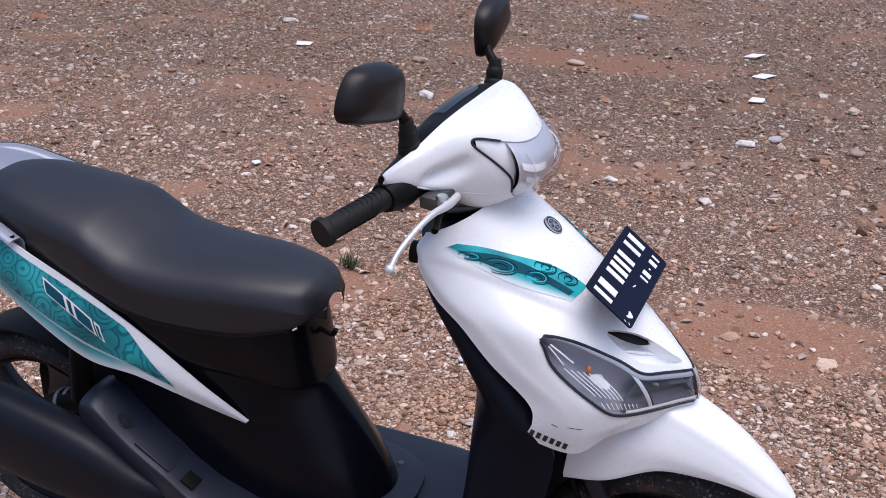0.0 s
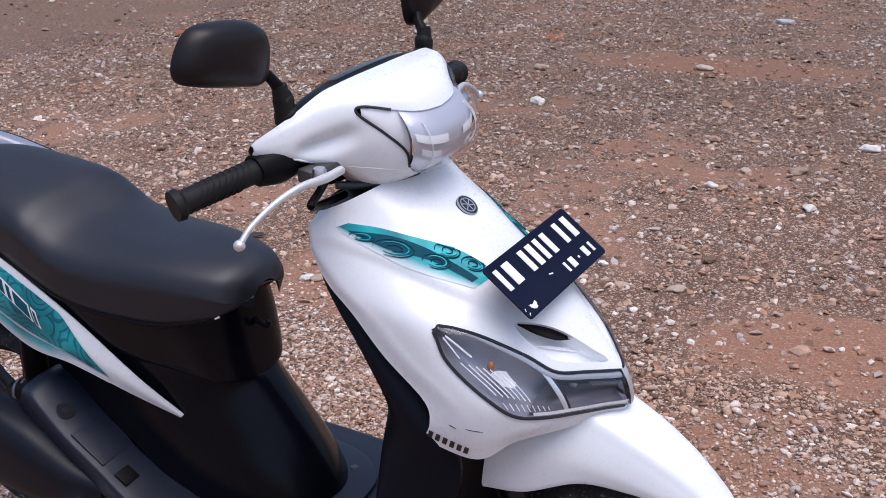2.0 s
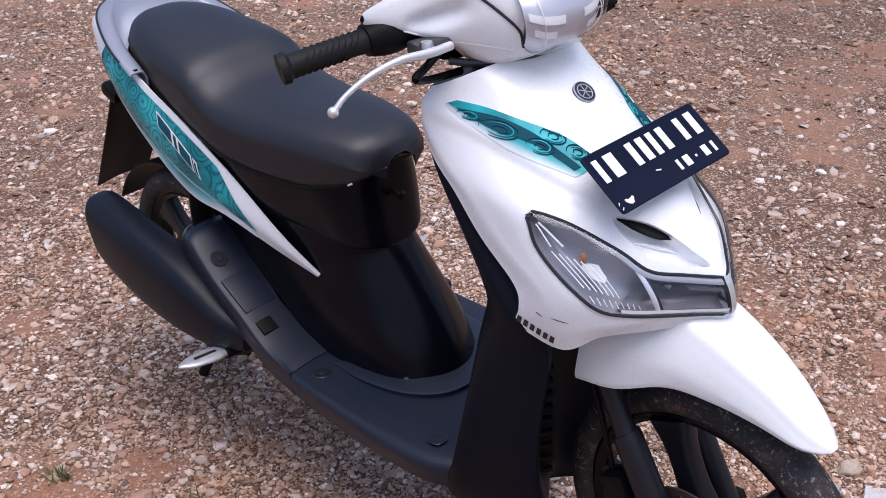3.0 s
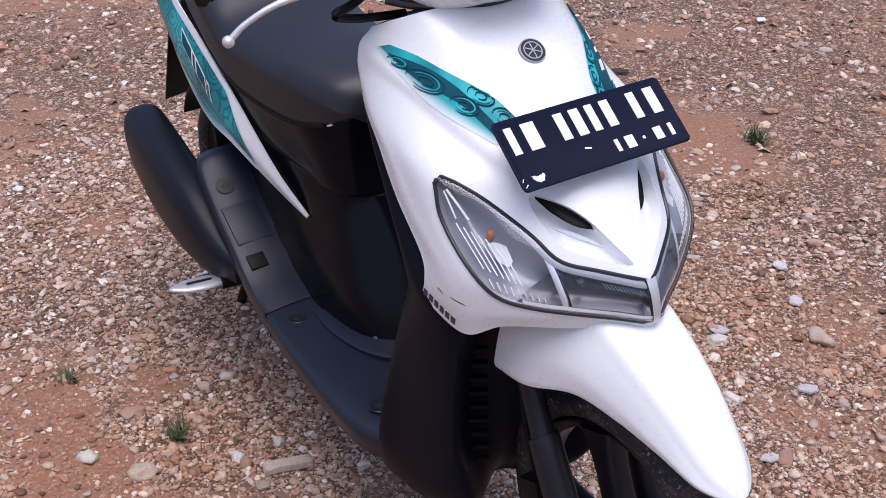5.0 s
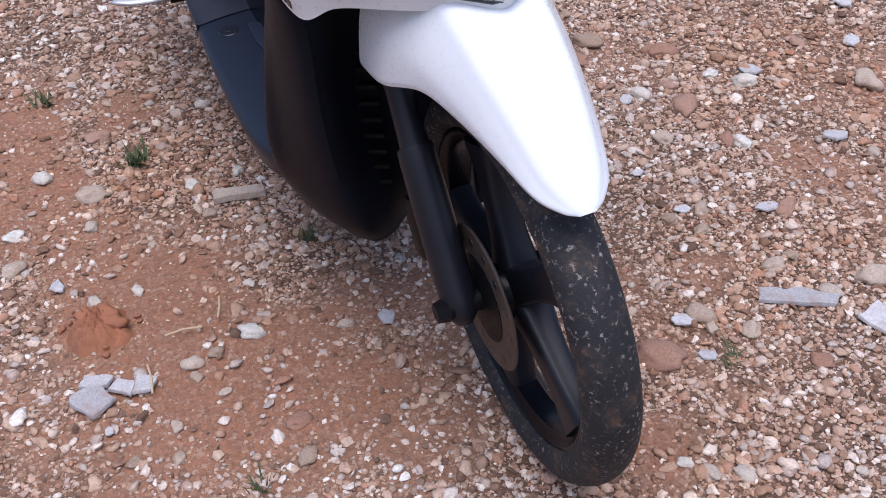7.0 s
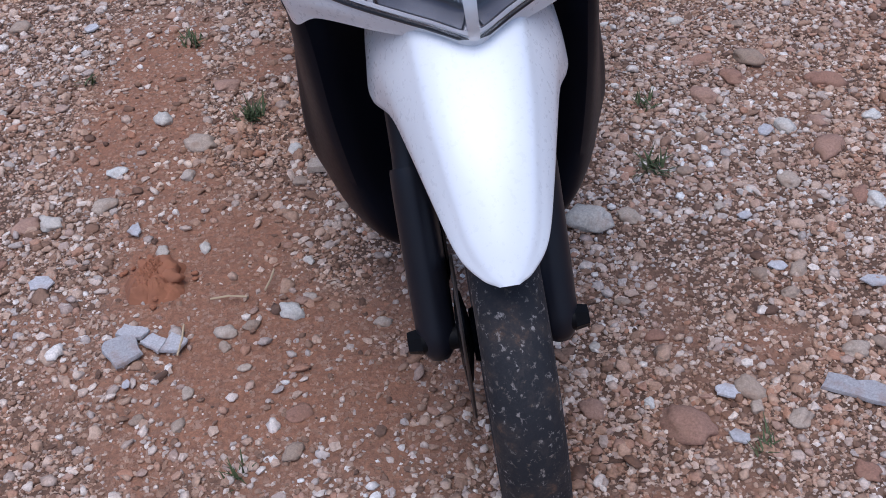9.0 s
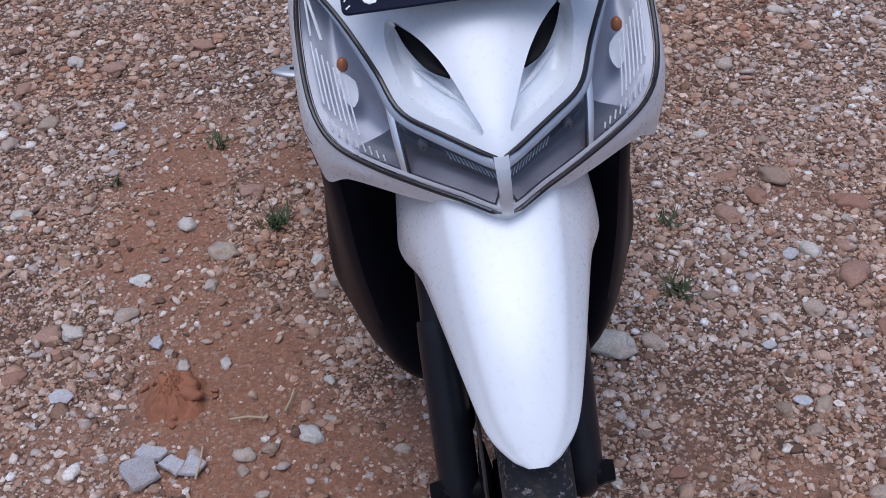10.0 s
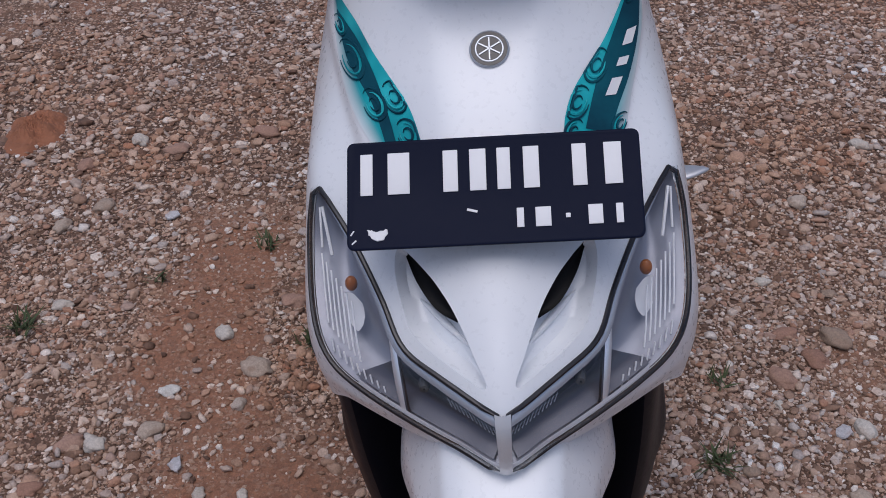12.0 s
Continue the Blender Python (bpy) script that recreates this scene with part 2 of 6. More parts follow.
SOIL = soil_material()
GRAVEL_TONES = [(0.0, (0.12, 0.068, 0.046)), (0.12, (0.27, 0.16, 0.105)), (0.3, (0.43, 0.28, 0.195)), (0.48, (0.55, 0.4, 0.305)), (0.6, (0.4, 0.21, 0.132)), (0.72, (0.45, 0.385, 0.345)), (0.86, (0.63, 0.49, 0.4)), (0.95, (0.74, 0.63, 0.545)), (1.0, (0.8, 0.74, 0.68))]
GRAVEL = stone_material("mixed gravel", GRAVEL_TONES)
SLATE = stone_material("pale grey slate", [(0.0, (0.38, 0.37, 0.385)), (1.0, (0.56, 0.55, 0.57))], island=False)
PALE_STONE = stone_material("pale stone", [(0.0, (0.42, 0.34, 0.28)), (0.5, (0.55, 0.5, 0.44)), (1.0, (0.66, 0.64, 0.6))], island=False)
TAN_STONE = stone_material("tan stone", [(0.0, (0.3, 0.22, 0.165)), (0.5, (0.42, 0.33, 0.26)), (1.0, (0.5, 0.42, 0.35))], island=False)
WHITE_STONE = stone_material("white stone", [(0.0, (0.6, 0.57, 0.53)), (1.0, (0.72, 0.7, 0.67))], island=False)
RED_STONE = stone_material("red brown stone", [(0.0, (0.3, 0.16, 0.11)), (1.0, (0.38, 0.24, 0.18))], island=False)
RED_SOIL = plain("red clay", (0.32, 0.13, 0.067), 0.95, dirt=(0.21, 0.09, 0.05), dirt_amount=1.0, grain=1.0, grain_scale=120.0)
GRASS = plain("weed green", (0.062, 0.088, 0.032), 0.75, dirt=(0.14, 0.12, 0.055), dirt_amount=0.9)
DEAD_LEAF = plain("dark dead leaf", (0.03, 0.022, 0.018), 0.7, dirt=(0.06, 0.04, 0.03), dirt_amount=0.8)
FORK_BLACK = plain("blue black fork paint", (0.008, 0.009, 0.015), 0.4, dirt=(0.02, 0.017, 0.018), dirt_amount=0.5, spec=0.35)
STRAW = plain("dry straw", (0.5, 0.38, 0.24), 0.8)
WORN = plain("worn pale vinyl", (0.5, 0.48, 0.46), 0.7)
CARD = plain("white scrap", (0.72, 0.72, 0.74), 0.7)


# ---- mesh tools ----
def spline(pts, n, closed=False):
    """n points along a smooth curve through pts."""
    p = np.asarray(pts, float)
    k = len(p)
    if k == 2:
        return p[0] + np.linspace(0, 1, n)[:, None] * (p[1] - p[0])
    if closed:
        q = np.vstack([p[-1], p, p[0], p[1]])
        u = np.linspace(0, k, n, endpoint=False)
    else:
        q = np.vstack([2 * p[0] - p[1], p, 2 * p[-1] - p[-2]])
        u = np.linspace(0, k - 1, n)
    i = np.minimum(u.astype(int), (k if closed else k - 1) - 1)
    f = (u - i)[:, None]
    a, b, c, d = q[i], q[i + 1], q[i + 2], q[i + 3]
    return 0.5 * (2 * b + (c - a) * f + (2 * a - 5 * b + 4 * c - d) * f ** 2 + (3 * b - a - 3 * c + d) * f ** 3)


def skin(rows, nu, nv, closed=False):
    """A smooth sheet of nu x nv points through rows of control points."""
    g = np.array([spline(r, nv, closed) for r in rows])
    return np.array([spline(g[:, j], nu) for j in range(g.shape[1])]).transpose(1, 0, 2)


def both_sides(rows):
    """Rows given from the middle (y = 0) outwards, made whole by mirroring."""
    return [[(x, -y, z) for x, y, z in reversed(r[1:])] + list(r) for r in rows]


def sheet(grid, closed=False, caps=False, keep=None):
    bm = bmesh.new()
    nu, nv = grid.shape[:2]
    vs = [[bm.verts.new(grid[i, j]) for j in range(nv)] for i in range(nu)]
    for i in range(nu - 1):
        for j in range(nv if closed else nv - 1):
            k = (j + 1) % nv
            if keep is not None:
                c = (grid[i, j] + grid[i + 1, k]) / 2
                if not keep(c):
                    continue
            bm.faces.new((vs[i][j], vs[i][k], vs[i + 1][k], vs[i + 1][j]))
    if caps:
        bm.faces.new(vs[0])
        bm.faces.new(list(reversed(vs[-1])))
    loose = [v for v in bm.verts if not v.link_faces]
    bmesh.ops.delete(bm, geom=loose, context="VERTS")
    bmesh.ops.recalc_face_normals(bm, faces=bm.faces)
    return bm


def thick(bm, depth):
    bmesh.ops.recalc_face_normals(bm, faces=bm.faces)
    bmesh.ops.solidify(bm, geom=bm.faces[:], thickness=depth)
    bmesh.ops.recalc_face_normals(bm, faces=bm.faces)
    return bm


def tube(path, radius, n=12, steps=0, caps=True):
    """A round bar along a path; radius is one number or one for each point."""
    p = np.asarray(path, float)
    r = np.full(len(p), radius, float) if np.isscalar(radius) else np.asarray(radius, float)
    if steps:
        q = spline(np.column_stack([p, r]), steps)
        p, r = q[:, :3], q[:, 3]
    t = np.gradient(p, axis=0)
    rings = []
    up = Vector((0.13, 0.21, 0.97))
    for c, d, rad in zip(p, t, r):
        d = Vector(d).normalized()
        a = d.cross(up).normalized()
        b = d.cross(a).normalized()
        a, b = np.array(a), np.array(b)
        rings.append([c + rad * (math.cos(w) * a + math.sin(w) * b) for w in np.linspace(0, 2 * math.pi, n, endpoint=False)])
    return sheet(np.array(rings), closed=True, caps=caps)


def turned(profile, centre, n=64, axis="y"):
    """A body of revolution: profile of (radius, offset along the axis)."""
    rows = []
    for r, o in profile:
        ring = []
        for w in np.linspace(0, 2 * math.pi, n, endpoint=False):
            a, b = r * math.cos(w), r * math.sin(w)
            ring.append((a, o, b) if axis == "y" else (o, a, b) if axis == "x" else (a, b, o))
        rows.append(ring)
    bm = sheet(np.array(rows) + np.array(centre), closed=True)
    return bm


def block(size, centre, turn=(0, 0, 0), edge=0.0, taper=1.0):
    bm = bmesh.new()
    bmesh.ops.create_cube(bm, size=1)
    for v in bm.verts:
        k = taper if v.co.z > 0 else 1.0
        v.co = Vector((v.co.x * size[0] * k, v.co.y * size[1] * k, v.co.z * size[2]))
    if edge:
        bmesh.ops.bevel(bm, geom=bm.edges[:], offset=edge, segments=2, affect="EDGES", profile=0.6)
    bmesh.ops.transform(bm, matrix=pose(*centre, *turn), verts=bm.verts)
    return bm


def flip(bm):
    bmesh.ops.transform(bm, matrix=Matrix.Diagonal((1, -1, 1, 1)), verts=bm.verts)
    bmesh.ops.reverse_faces(bm, faces=bm.faces)
    return bm


def part(name, bm, material, parent=None, label="", turn=None, sharp=38):
    """Links a bmesh as one mesh object under a thing or a part."""
    if turn is not None:
        bmesh.ops.transform(bm, matrix=turn, verts=bm.verts)
    for f in bm.faces:
        f.smooth = True
    for e in bm.edges:
        if len(e.link_faces) == 2 and e.calc_face_angle(0) > radians(sharp):
            e.smooth = False
    me = bpy.data.meshes.new(name)
    bm.to_mesh(me)
    bm.free()
    me.materials.append(material)
    ob = new(name, me)
    if parent is not None:
        ob.parent = parent
    if label:
        ob["label"] = label
    return ob


def inside(poly, y, z):
    hit = False
    for (a, b), (c, d) in zip(poly, poly[1:] + poly[:1]):
        if (b > z) != (d > z) and y < (c - a) * (z - b) / (d - b) + a:
            hit = not hit
    return hit


def slab(outline, depth, seed):
    """A broken flat stone from an outline, with uneven edges."""
    rng = random.Random(seed)
    jag = 0.06 * max(math.hypot(*p) for p in outline)
    ring = []
    for (a, b), (c, d) in zip(outline, outline[1:] + outline[:1]):
        for w in (0, 0.33, 0.67):
            ring.append((a + (c - a) * w + rng.uniform(-jag, jag), b + (d - b) * w + rng.uniform(-jag, jag)))
    rows = [[(x, y, 0) for x, y in ring], [(x, y, depth * 0.7) for x, y in ring], [(x * 0.95, y * 0.95, depth + rng.uniform(-0.001, 0.001)) for x, y in ring]]
    return sheet(np.array(rows), closed=True, caps=True)


# ---- ground ----
def ground_height(x, y):
    rise = 0.006 * math.exp(-((x + 0.02) ** 2 + (y - 0.05) ** 2) / 0.05)
    return rise + 0.012 * noise.noise(Vector((x * 0.7, y * 0.7, 0.3))) + 0.006 * noise.noise(Vector((x * 2.6, y * 2.6, 1.7))) + 0.003 * noise.noise(Vector((x * 9, y * 9, 4.1)))


def soft_step(v, lo, hi):
    w = min(1, max(0, (v - lo) / (hi - lo)))
    return w * w * (3 - 2 * w)


SOIL_PATCHES = (  # x, y, half length, half width, how bare
    (-0.51, -0.45, 0.16, 0.12, 1.0), (-0.17, -0.47, 0.13, 0.1, 0.8), (-0.19, -0.23, 0.1, 0.05, 0.7), (-0.62, -0.28, 0.13, 0.07, 0.7),
    (-1.15, -0.31, 0.09, 0.07, 0.95), (0.09, 0.17, 0.08, 0.07, 0.95), (-0.21, 0.43, 0.06, 0.06, 0.7), (-0.37, 0.77, 0.1, 0.09, 0.75),
    (-1.65, 1.6, 0.4, 0.3, 0.8), (-0.06, 1.75, 0.4, 0.3, 0.85), (-0.02, 1.0, 0.2, 0.1, 0.7), (-1.6, 5.7, 1.0, 0.35, 0.85), (-0.9, 0.66, 0.2, 0.08, 0.5),
)


def patch_of(x, y, px, py, rx, ry, rough):
    return soft_step(1.45 - math.hypot((x - px) / rx, (y - py) / ry) + 1.2 * rough, 0.1, 0.9)


def bare(x, y):
    """How bare of stones the soil is, 0 to 1."""
    n1 = noise.noise(Vector((x * 1.3, y * 1.3, 8.2)))
    n2 = noise.noise(Vector((x * 4, y * 4, 2.2)))
    n3 = noise.noise(Vector((x * 12, y * 12, 5.2)))
    rough = 0.35 * n2 + 0.3 * n3
    b = 0.75 * soft_step(0.8 * n1 + 1.5 * rough, 0.05, 0.7)
    mid = -0.54 + 0.3 * soft_step(x, -0.95, -0.2)
    track = soft_step(1.5 - abs(y - mid) / (0.13 + 0.05 * n1) + 1.7 * rough, 0.1, 1.0) * soft_step(x, -1.6, -1.2) * soft_step(-x, 0.0, 0.2)
    spots = [w * patch_of(x, y, px, py, rx, ry, rough) for px, py, rx, ry, w in SOIL_PATCHES if abs(x - px) < 2 * rx and abs(y - py) < 2 * ry]
    return max([b, 0.95 * track * (1 + 0.3 * n2)] + spots)


def fine(x, y):
    """Stretches of fine chips with few pebbles, 0 to 1."""
    n2 = noise.noise(Vector((x * 9, y * 9, 3.4)))
    band = soft_step(1.4 - abs(y + 0.15 + 0.05 * n2) / 0.055, 0.1, 0.9) * soft_step(x, -0.6, -0.45) * soft_step(-x, -0.1, 0.1)
    return max(band, patch_of(x, y, -0.38, 0.35, 0.15, 0.1, 0.4 * n2), patch_of(x, y, -0.75, -0.78, 0.1, 0.08, 0.4 * n2))


def build_ground():
    def axis(lo, hi, step):
        near = np.arange(lo, hi + step / 2, step)
        far = np.array([0.5, 1.2, 2.5, 5, 10, 25, 60, 150, 400, 1200])
        return np.concatenate([lo - far[::-1], near, hi + far])
    xs, ys = axis(-6.6, 1.8, 0.04), axis(-1.8, 9.6, 0.04)
    bm = bmesh.new()
    vs = [[bm.verts.new((x, y, ground_height(x, y))) for y in ys] for x in xs]
    for i in range(len(xs) - 1):
        for j in range(len(ys) - 1):
            bm.faces.new((vs[i][j], vs[i + 1][j], vs[i + 1][j + 1], vs[i][j + 1]))
    kinds = [bare(v.co.x, v.co.y) if -6.7 < v.co.x < 1.9 and -1.9 < v.co.y < 9.7 else 0.3 for v in bm.verts]
    ob = part("ground", bm, SOIL)
    ob.data.attributes.new("bareness", "FLOAT", "POINT").data.foreach_set("value", kinds)
    return tagged(ob, "reddish brown gravelly soil, dry and uneven", "ground", kind="structure")


ground = build_ground()


def unit_stone(sub):
    bm = bmesh.new()
    if sub == 0:
        bmesh.ops.create_cone(bm, cap_ends=True, cap_tris=True, segments=4, radius1=1.05, radius2=0.62, depth=1.3)
        bmesh.ops.delete(bm, geom=[f for f in bm.faces if f.normal.z < -0.9], context="FACES_ONLY")
        bmesh.ops.triangulate(bm, faces=bm.faces)
    else:
        bmesh.ops.create_icosphere(bm, subdivisions=sub, radius=1)
    v = np.array([p.co[:] for p in bm.verts])
    f = np.array([[p.index for p in q.verts] for q in bm.faces])
    bm.free()
    return v, f


AREA = (-6.6, 1.9, -1.6, 9.6)
CELL = 0.025


def field(f):
    """A table of f over the area, to be read between its cells."""
    nx, ny = int((AREA[1] - AREA[0]) / CELL) + 2, int((AREA[3] - AREA[2]) / CELL) + 2
    return np.array([[f(AREA[0] + i * CELL, AREA[2] + j * CELL) for j in range(ny)] for i in range(nx)])


def read(table, x, y):
    x, y = np.clip(x, AREA[0], AREA[1]), np.clip(y, AREA[2], AREA[3])
    u, v = (x - AREA[0]) / CELL, (y - AREA[2]) / CELL
    i, j = u.astype(int), v.astype(int)
    a, b = u - i, v - j
    return (table[i, j] * (1 - a) * (1 - b) + table[i + 1, j] * a * (1 - b) + table[i, j + 1] * (1 - a) * b + table[i + 1, j + 1] * a * b)


HEIGHTS, BARENESS, FINE = field(ground_height), field(bare), field(fine)


def scatter(count, box, mean, spread, most, sub, seed, hole=None, thin=0.92, feather=0.14, coarse=0.0):
    rng = np.random.default_rng(seed)
    unit, faces = unit_stone(sub)
    n = int(count * 2.6)
    x = rng.uniform(box[0], box[1], n) + rng.normal(0, feather, n)
    y = rng.uniform(box[2], box[3], n) + rng.normal(0, feather, n)
    ok = rng.random(n) > np.maximum(thin * read(BARENESS, x, y), coarse * read(FINE, x, y))
    if hole:
        a, b = x + rng.normal(0, feather, n), y + rng.normal(0, feather, n)  # an uneven seam, not a line
        ok &= ~((a > hole[0]) & (a < hole[1]) & (b > hole[2]) & (b < hole[3]))
    x, y = x[ok][:count], y[ok][:count]
    n, k = len(x), len(unit)
    r = np.minimum(mean * np.exp(rng.normal(0, spread, n)), most)
    sc = r[:, None] * np.column_stack([rng.uniform(0.75, 1.35, n), rng.uniform(0.7, 1.1, n), rng.uniform(0.3, 0.62, n)])
    p = unit[None] * (1 + rng.uniform(-0.32, 0.26, (n, k, 1))) * sc[:, None, :]
    a, t = rng.uniform(0, 6.283, n)[:, None], rng.normal(0, 0.45, n)[:, None]
    py, pz = p[:, :, 1] * np.cos(t) - p[:, :, 2] * np.sin(t), p[:, :, 1] * np.sin(t) + p[:, :, 2] * np.cos(t)
    out = np.empty_like(p)
    out[:, :, 0] = p[:, :, 0] * np.cos(a) - py * np.sin(a) + x[:, None]
    out[:, :, 1] = p[:, :, 0] * np.sin(a) + py * np.cos(a) + y[:, None]
    out[:, :, 2] = pz + (read(HEIGHTS, x, y) + sc[:, 2] * rng.uniform(0.25, 0.8, n))[:, None]
    return out.reshape(-1, 3), (faces[None] + (np.arange(n) * k)[:, None, None]).reshape(-1, 3)


def mesh_from(name, verts, faces, material, round_=False):
    me = bpy.data.meshes.new(name)
    me.vertices.add(len(verts))
    me.vertices.foreach_set("co", verts.ravel())
    me.loops.add(faces.size)
    me.loops.foreach_set("vertex_index", faces.ravel().astype(np.int32))
    me.polygons.add(len(faces))
    me.polygons.foreach_set("loop_start", np.arange(0, faces.size, 3, dtype=np.int32))
    me.polygons.foreach_set("use_smooth", np.full(len(faces), round_, bool))
    me.update(calc_edges=True)
    me.materials.append(material)
    return new(name, me)


CORE = (-1.35, 0.4, -1.0, 1.0)
NEAR = (-2.6, 0.6, -1.35, 1.5)
FAR = (-6.5, 1.8, -1.5, 9.5)
YARD = (-10.0, 6.0, -6.0, 13.0)


def build_gravel():
    def lay(label, *args, worn=False, **more):
        tagged(mesh_from("gravel", *scatter(*args, **more), GRAVEL, worn), label, "gravel", kind="stuff")
    lay("fine gravel of grey, tan and reddish chips", 54000, CORE, 0.0031, 0.3, 0.007, 0, 3, thin=0.82)
    lay("gravel of angular grey, tan and reddish stones", 16000, CORE, 0.005, 0.34, 0.0105, 1, 4, thin=0.87, coarse=0.85)
    lay("gravel of worn grey, tan and reddish pebbles", 11000, CORE, 0.005, 0.34, 0.0105, 1, 9, thin=0.85, coarse=0.85, worn=True)
    lay("larger rounded pebbles among the gravel", 2000, CORE, 0.0085, 0.24, 0.0145, 2, 6, thin=0.7, coarse=0.97, worn=True)
    lay("fine gravel of tan and reddish chips farther off", 30000, NEAR, 0.0043, 0.3, 0.008, 0, 13, hole=CORE, thin=0.85)
    lay("gravel of tan and reddish stones farther off", 20000, NEAR, 0.0062, 0.36, 0.0125, 1, 14, hole=CORE, thin=0.85)
    lay("larger pebbles among the gravel farther off", 2200, NEAR, 0.0105, 0.24, 0.017, 2, 16, hole=CORE, thin=0.6, worn=True)
    lay("gravel at the far side of the yard", 64000, FAR, 0.0085, 0.42, 0.018, 0, 5, hole=NEAR)
    lay("scattered stones at the far side of the yard", 6000, FAR, 0.0155, 0.3, 0.03, 1, 7, hole=NEAR, thin=0.7)
    lay("gravel in the rest of the yard", 6000, YARD, 0.016, 0.4, 0.032, 0, 8, hole=FAR, thin=0.5, feather=0.4)


build_gravel()


# ---- scooter ----
LEAN_RIGHT, NOSE_DOWN, STEER = 4.13, 1.3, -2.5
scooter = new("scooter")
scooter.matrix_world = pose(-0.019, 0.049, -0.025, LEAN_RIGHT, NOSE_DOWN, 0)
tagged(scooter, "white motor scooter with teal decals parked on gravel", "scooter")
STEERED = Matrix.Translation((-0.3, 0, 0)) @ pose(0, 0, 0, 0, 0, STEER) @ Matrix.Translation((0.3, 0, 0))

# front panel: rows from the top edge down, each from the middle outwards
PANEL = [
    [(-0.345, 0, 1.003), (-0.347, 0.05, 1.003), (-0.356, 0.095, 1.0), (-0.378, 0.128, 0.99), (-0.405, 0.138, 0.978), (-0.425, 0.135, 0.97)],
    [(-0.262, 0, 0.955), (-0.272, 0.05, 0.957), (-0.315, 0.105, 0.957), (-0.378, 0.146, 0.952), (-0.42, 0.158, 0.945), (-0.436, 0.15, 0.94)],
    [(-0.196, 0, 0.9), (-0.206, 0.05, 0.902), (-0.25, 0.105, 0.902), (-0.305, 0.15, 0.9), (-0.37, 0.172, 0.893), (-0.398, 0.168, 0.885)],
    [(-0.122, 0, 0.848), (-0.131, 0.04, 0.848), (-0.162, 0.085, 0.848), (-0.225, 0.164, 0.845), (-0.3, 0.181, 0.84), (-0.345, 0.178, 0.835)],
]
PANEL += [
    [(-0.066, 0, 0.798), (-0.076, 0.04, 0.798), (-0.105, 0.082, 0.798), (-0.18, 0.166, 0.796), (-0.245, 0.186, 0.79), (-0.295, 0.184, 0.785)],
    [(-0.012, 0, 0.744), (-0.033, 0.04, 0.745), (-0.07, 0.09, 0.748), (-0.122, 0.163, 0.742), (-0.175, 0.186, 0.738), (-0.232, 0.188, 0.733)],
    [(0.004, 0, 0.7), (-0.02, 0.04, 0.702), (-0.052, 0.087, 0.705), (-0.105, 0.152, 0.7), (-0.155, 0.183, 0.695), (-0.222, 0.191, 0.7)],
    [(-0.002, 0, 0.674), (-0.03, 0.04, 0.674), (-0.065, 0.09, 0.674), (-0.11, 0.145, 0.673), (-0.157, 0.175, 0.648), (-0.236, 0.19, 0.668)],
]
LAMP_UP = [(0.161, 0.842), (0.149, 0.836), (0.129, 0.82), (0.102, 0.789), (0.084, 0.763), (0.05, 0.753), (0, 0.74)]
LAMP_LOW = [(0.1685, 0.8385), (0.175, 0.798), (0.172, 0.752), (0.155, 0.722), (0.12, 0.708), (0.066, 0.699), (0, 0.687)]
INTAKE = [(0.0835, 0.8275), (0.06, 0.8195), (0.046, 0.8095), (0.035, 0.797), (0.022, 0.776), (0.0125, 0.757), (0.04, 0.763), (0.073, 0.775), (0.0825, 0.79), (0.089, 0.812)]
lamp_up, lamp_low = spline(LAMP_UP, 60), spline(LAMP_LOW, 60)
lamp_poly = [tuple(p) for p in lamp_up] + [tuple(p) for p in reversed(lamp_low)]
intake_edge = spline(INTAKE, 60, closed=True)
intake_poly = [tuple(p) for p in intake_edge]
panel_grid = skin(both_sides(PANEL), 120, 170)
# shallow dish round the emblem, and the raised edge that runs below each decal
for row in panel_grid:
    for p in row:
        step = math.tanh((0.164 - (0.945 - p[2]) * 0.66 - abs(p[1])) / 0.005)
        mask = math.exp(-((p[2] - 0.9) / 0.045) ** 4)
        p[0] += 0.0032 * step * mask
        p[2] += 0.0026 * step * mask
        d = math.hypot(p[1], (p[2] - 0.952) * 1.3)
        p[0] -= 0.004 * math.exp(-(d / 0.04) ** 2)
full = sheet(panel_grid)
from mathutils.bvhtree import BVHTree
panel_tree = BVHTree.FromBMesh(full)
full.free()


def drape(y, z, off=0.0):
    """The place on the front panel straight behind (y, z), lifted off it."""
    hit, nrm, _, _ = panel_tree.ray_cast(Vector((0.6, float(y), float(z))), Vector((-1, 0, 0)))
    if hit is None:
        hit, nrm, _, _ = panel_tree.find_nearest(Vector((-0.2, float(y), float(z))))
    if nrm.x < 0:
        nrm = -nrm
    if abs(off) > 0.0025:
        around = Vector((0, 0, 0))
        for dy, dz in ((0.014, 0), (-0.014, 0), (0, 0.014), (0, -0.014), (0.008, 0.008), (-0.008, -0.008)):
            other = panel_tree.ray_cast(Vector((0.6, float(y) + dy, float(z) + dz)), Vector((-1, 0, 0)))[1]
            if other is not None:
                around += other if other.x > 0 else -other
        nrm = (nrm + around).normalized()
    return np.array(hit + float(off) * nrm)


def open_here(c):
    y, z = abs(c[1]), c[2]
    if c[0] < -0.3:
        return True
    return not (inside(lamp_poly, y, z) or inside(intake_poly, y, z))


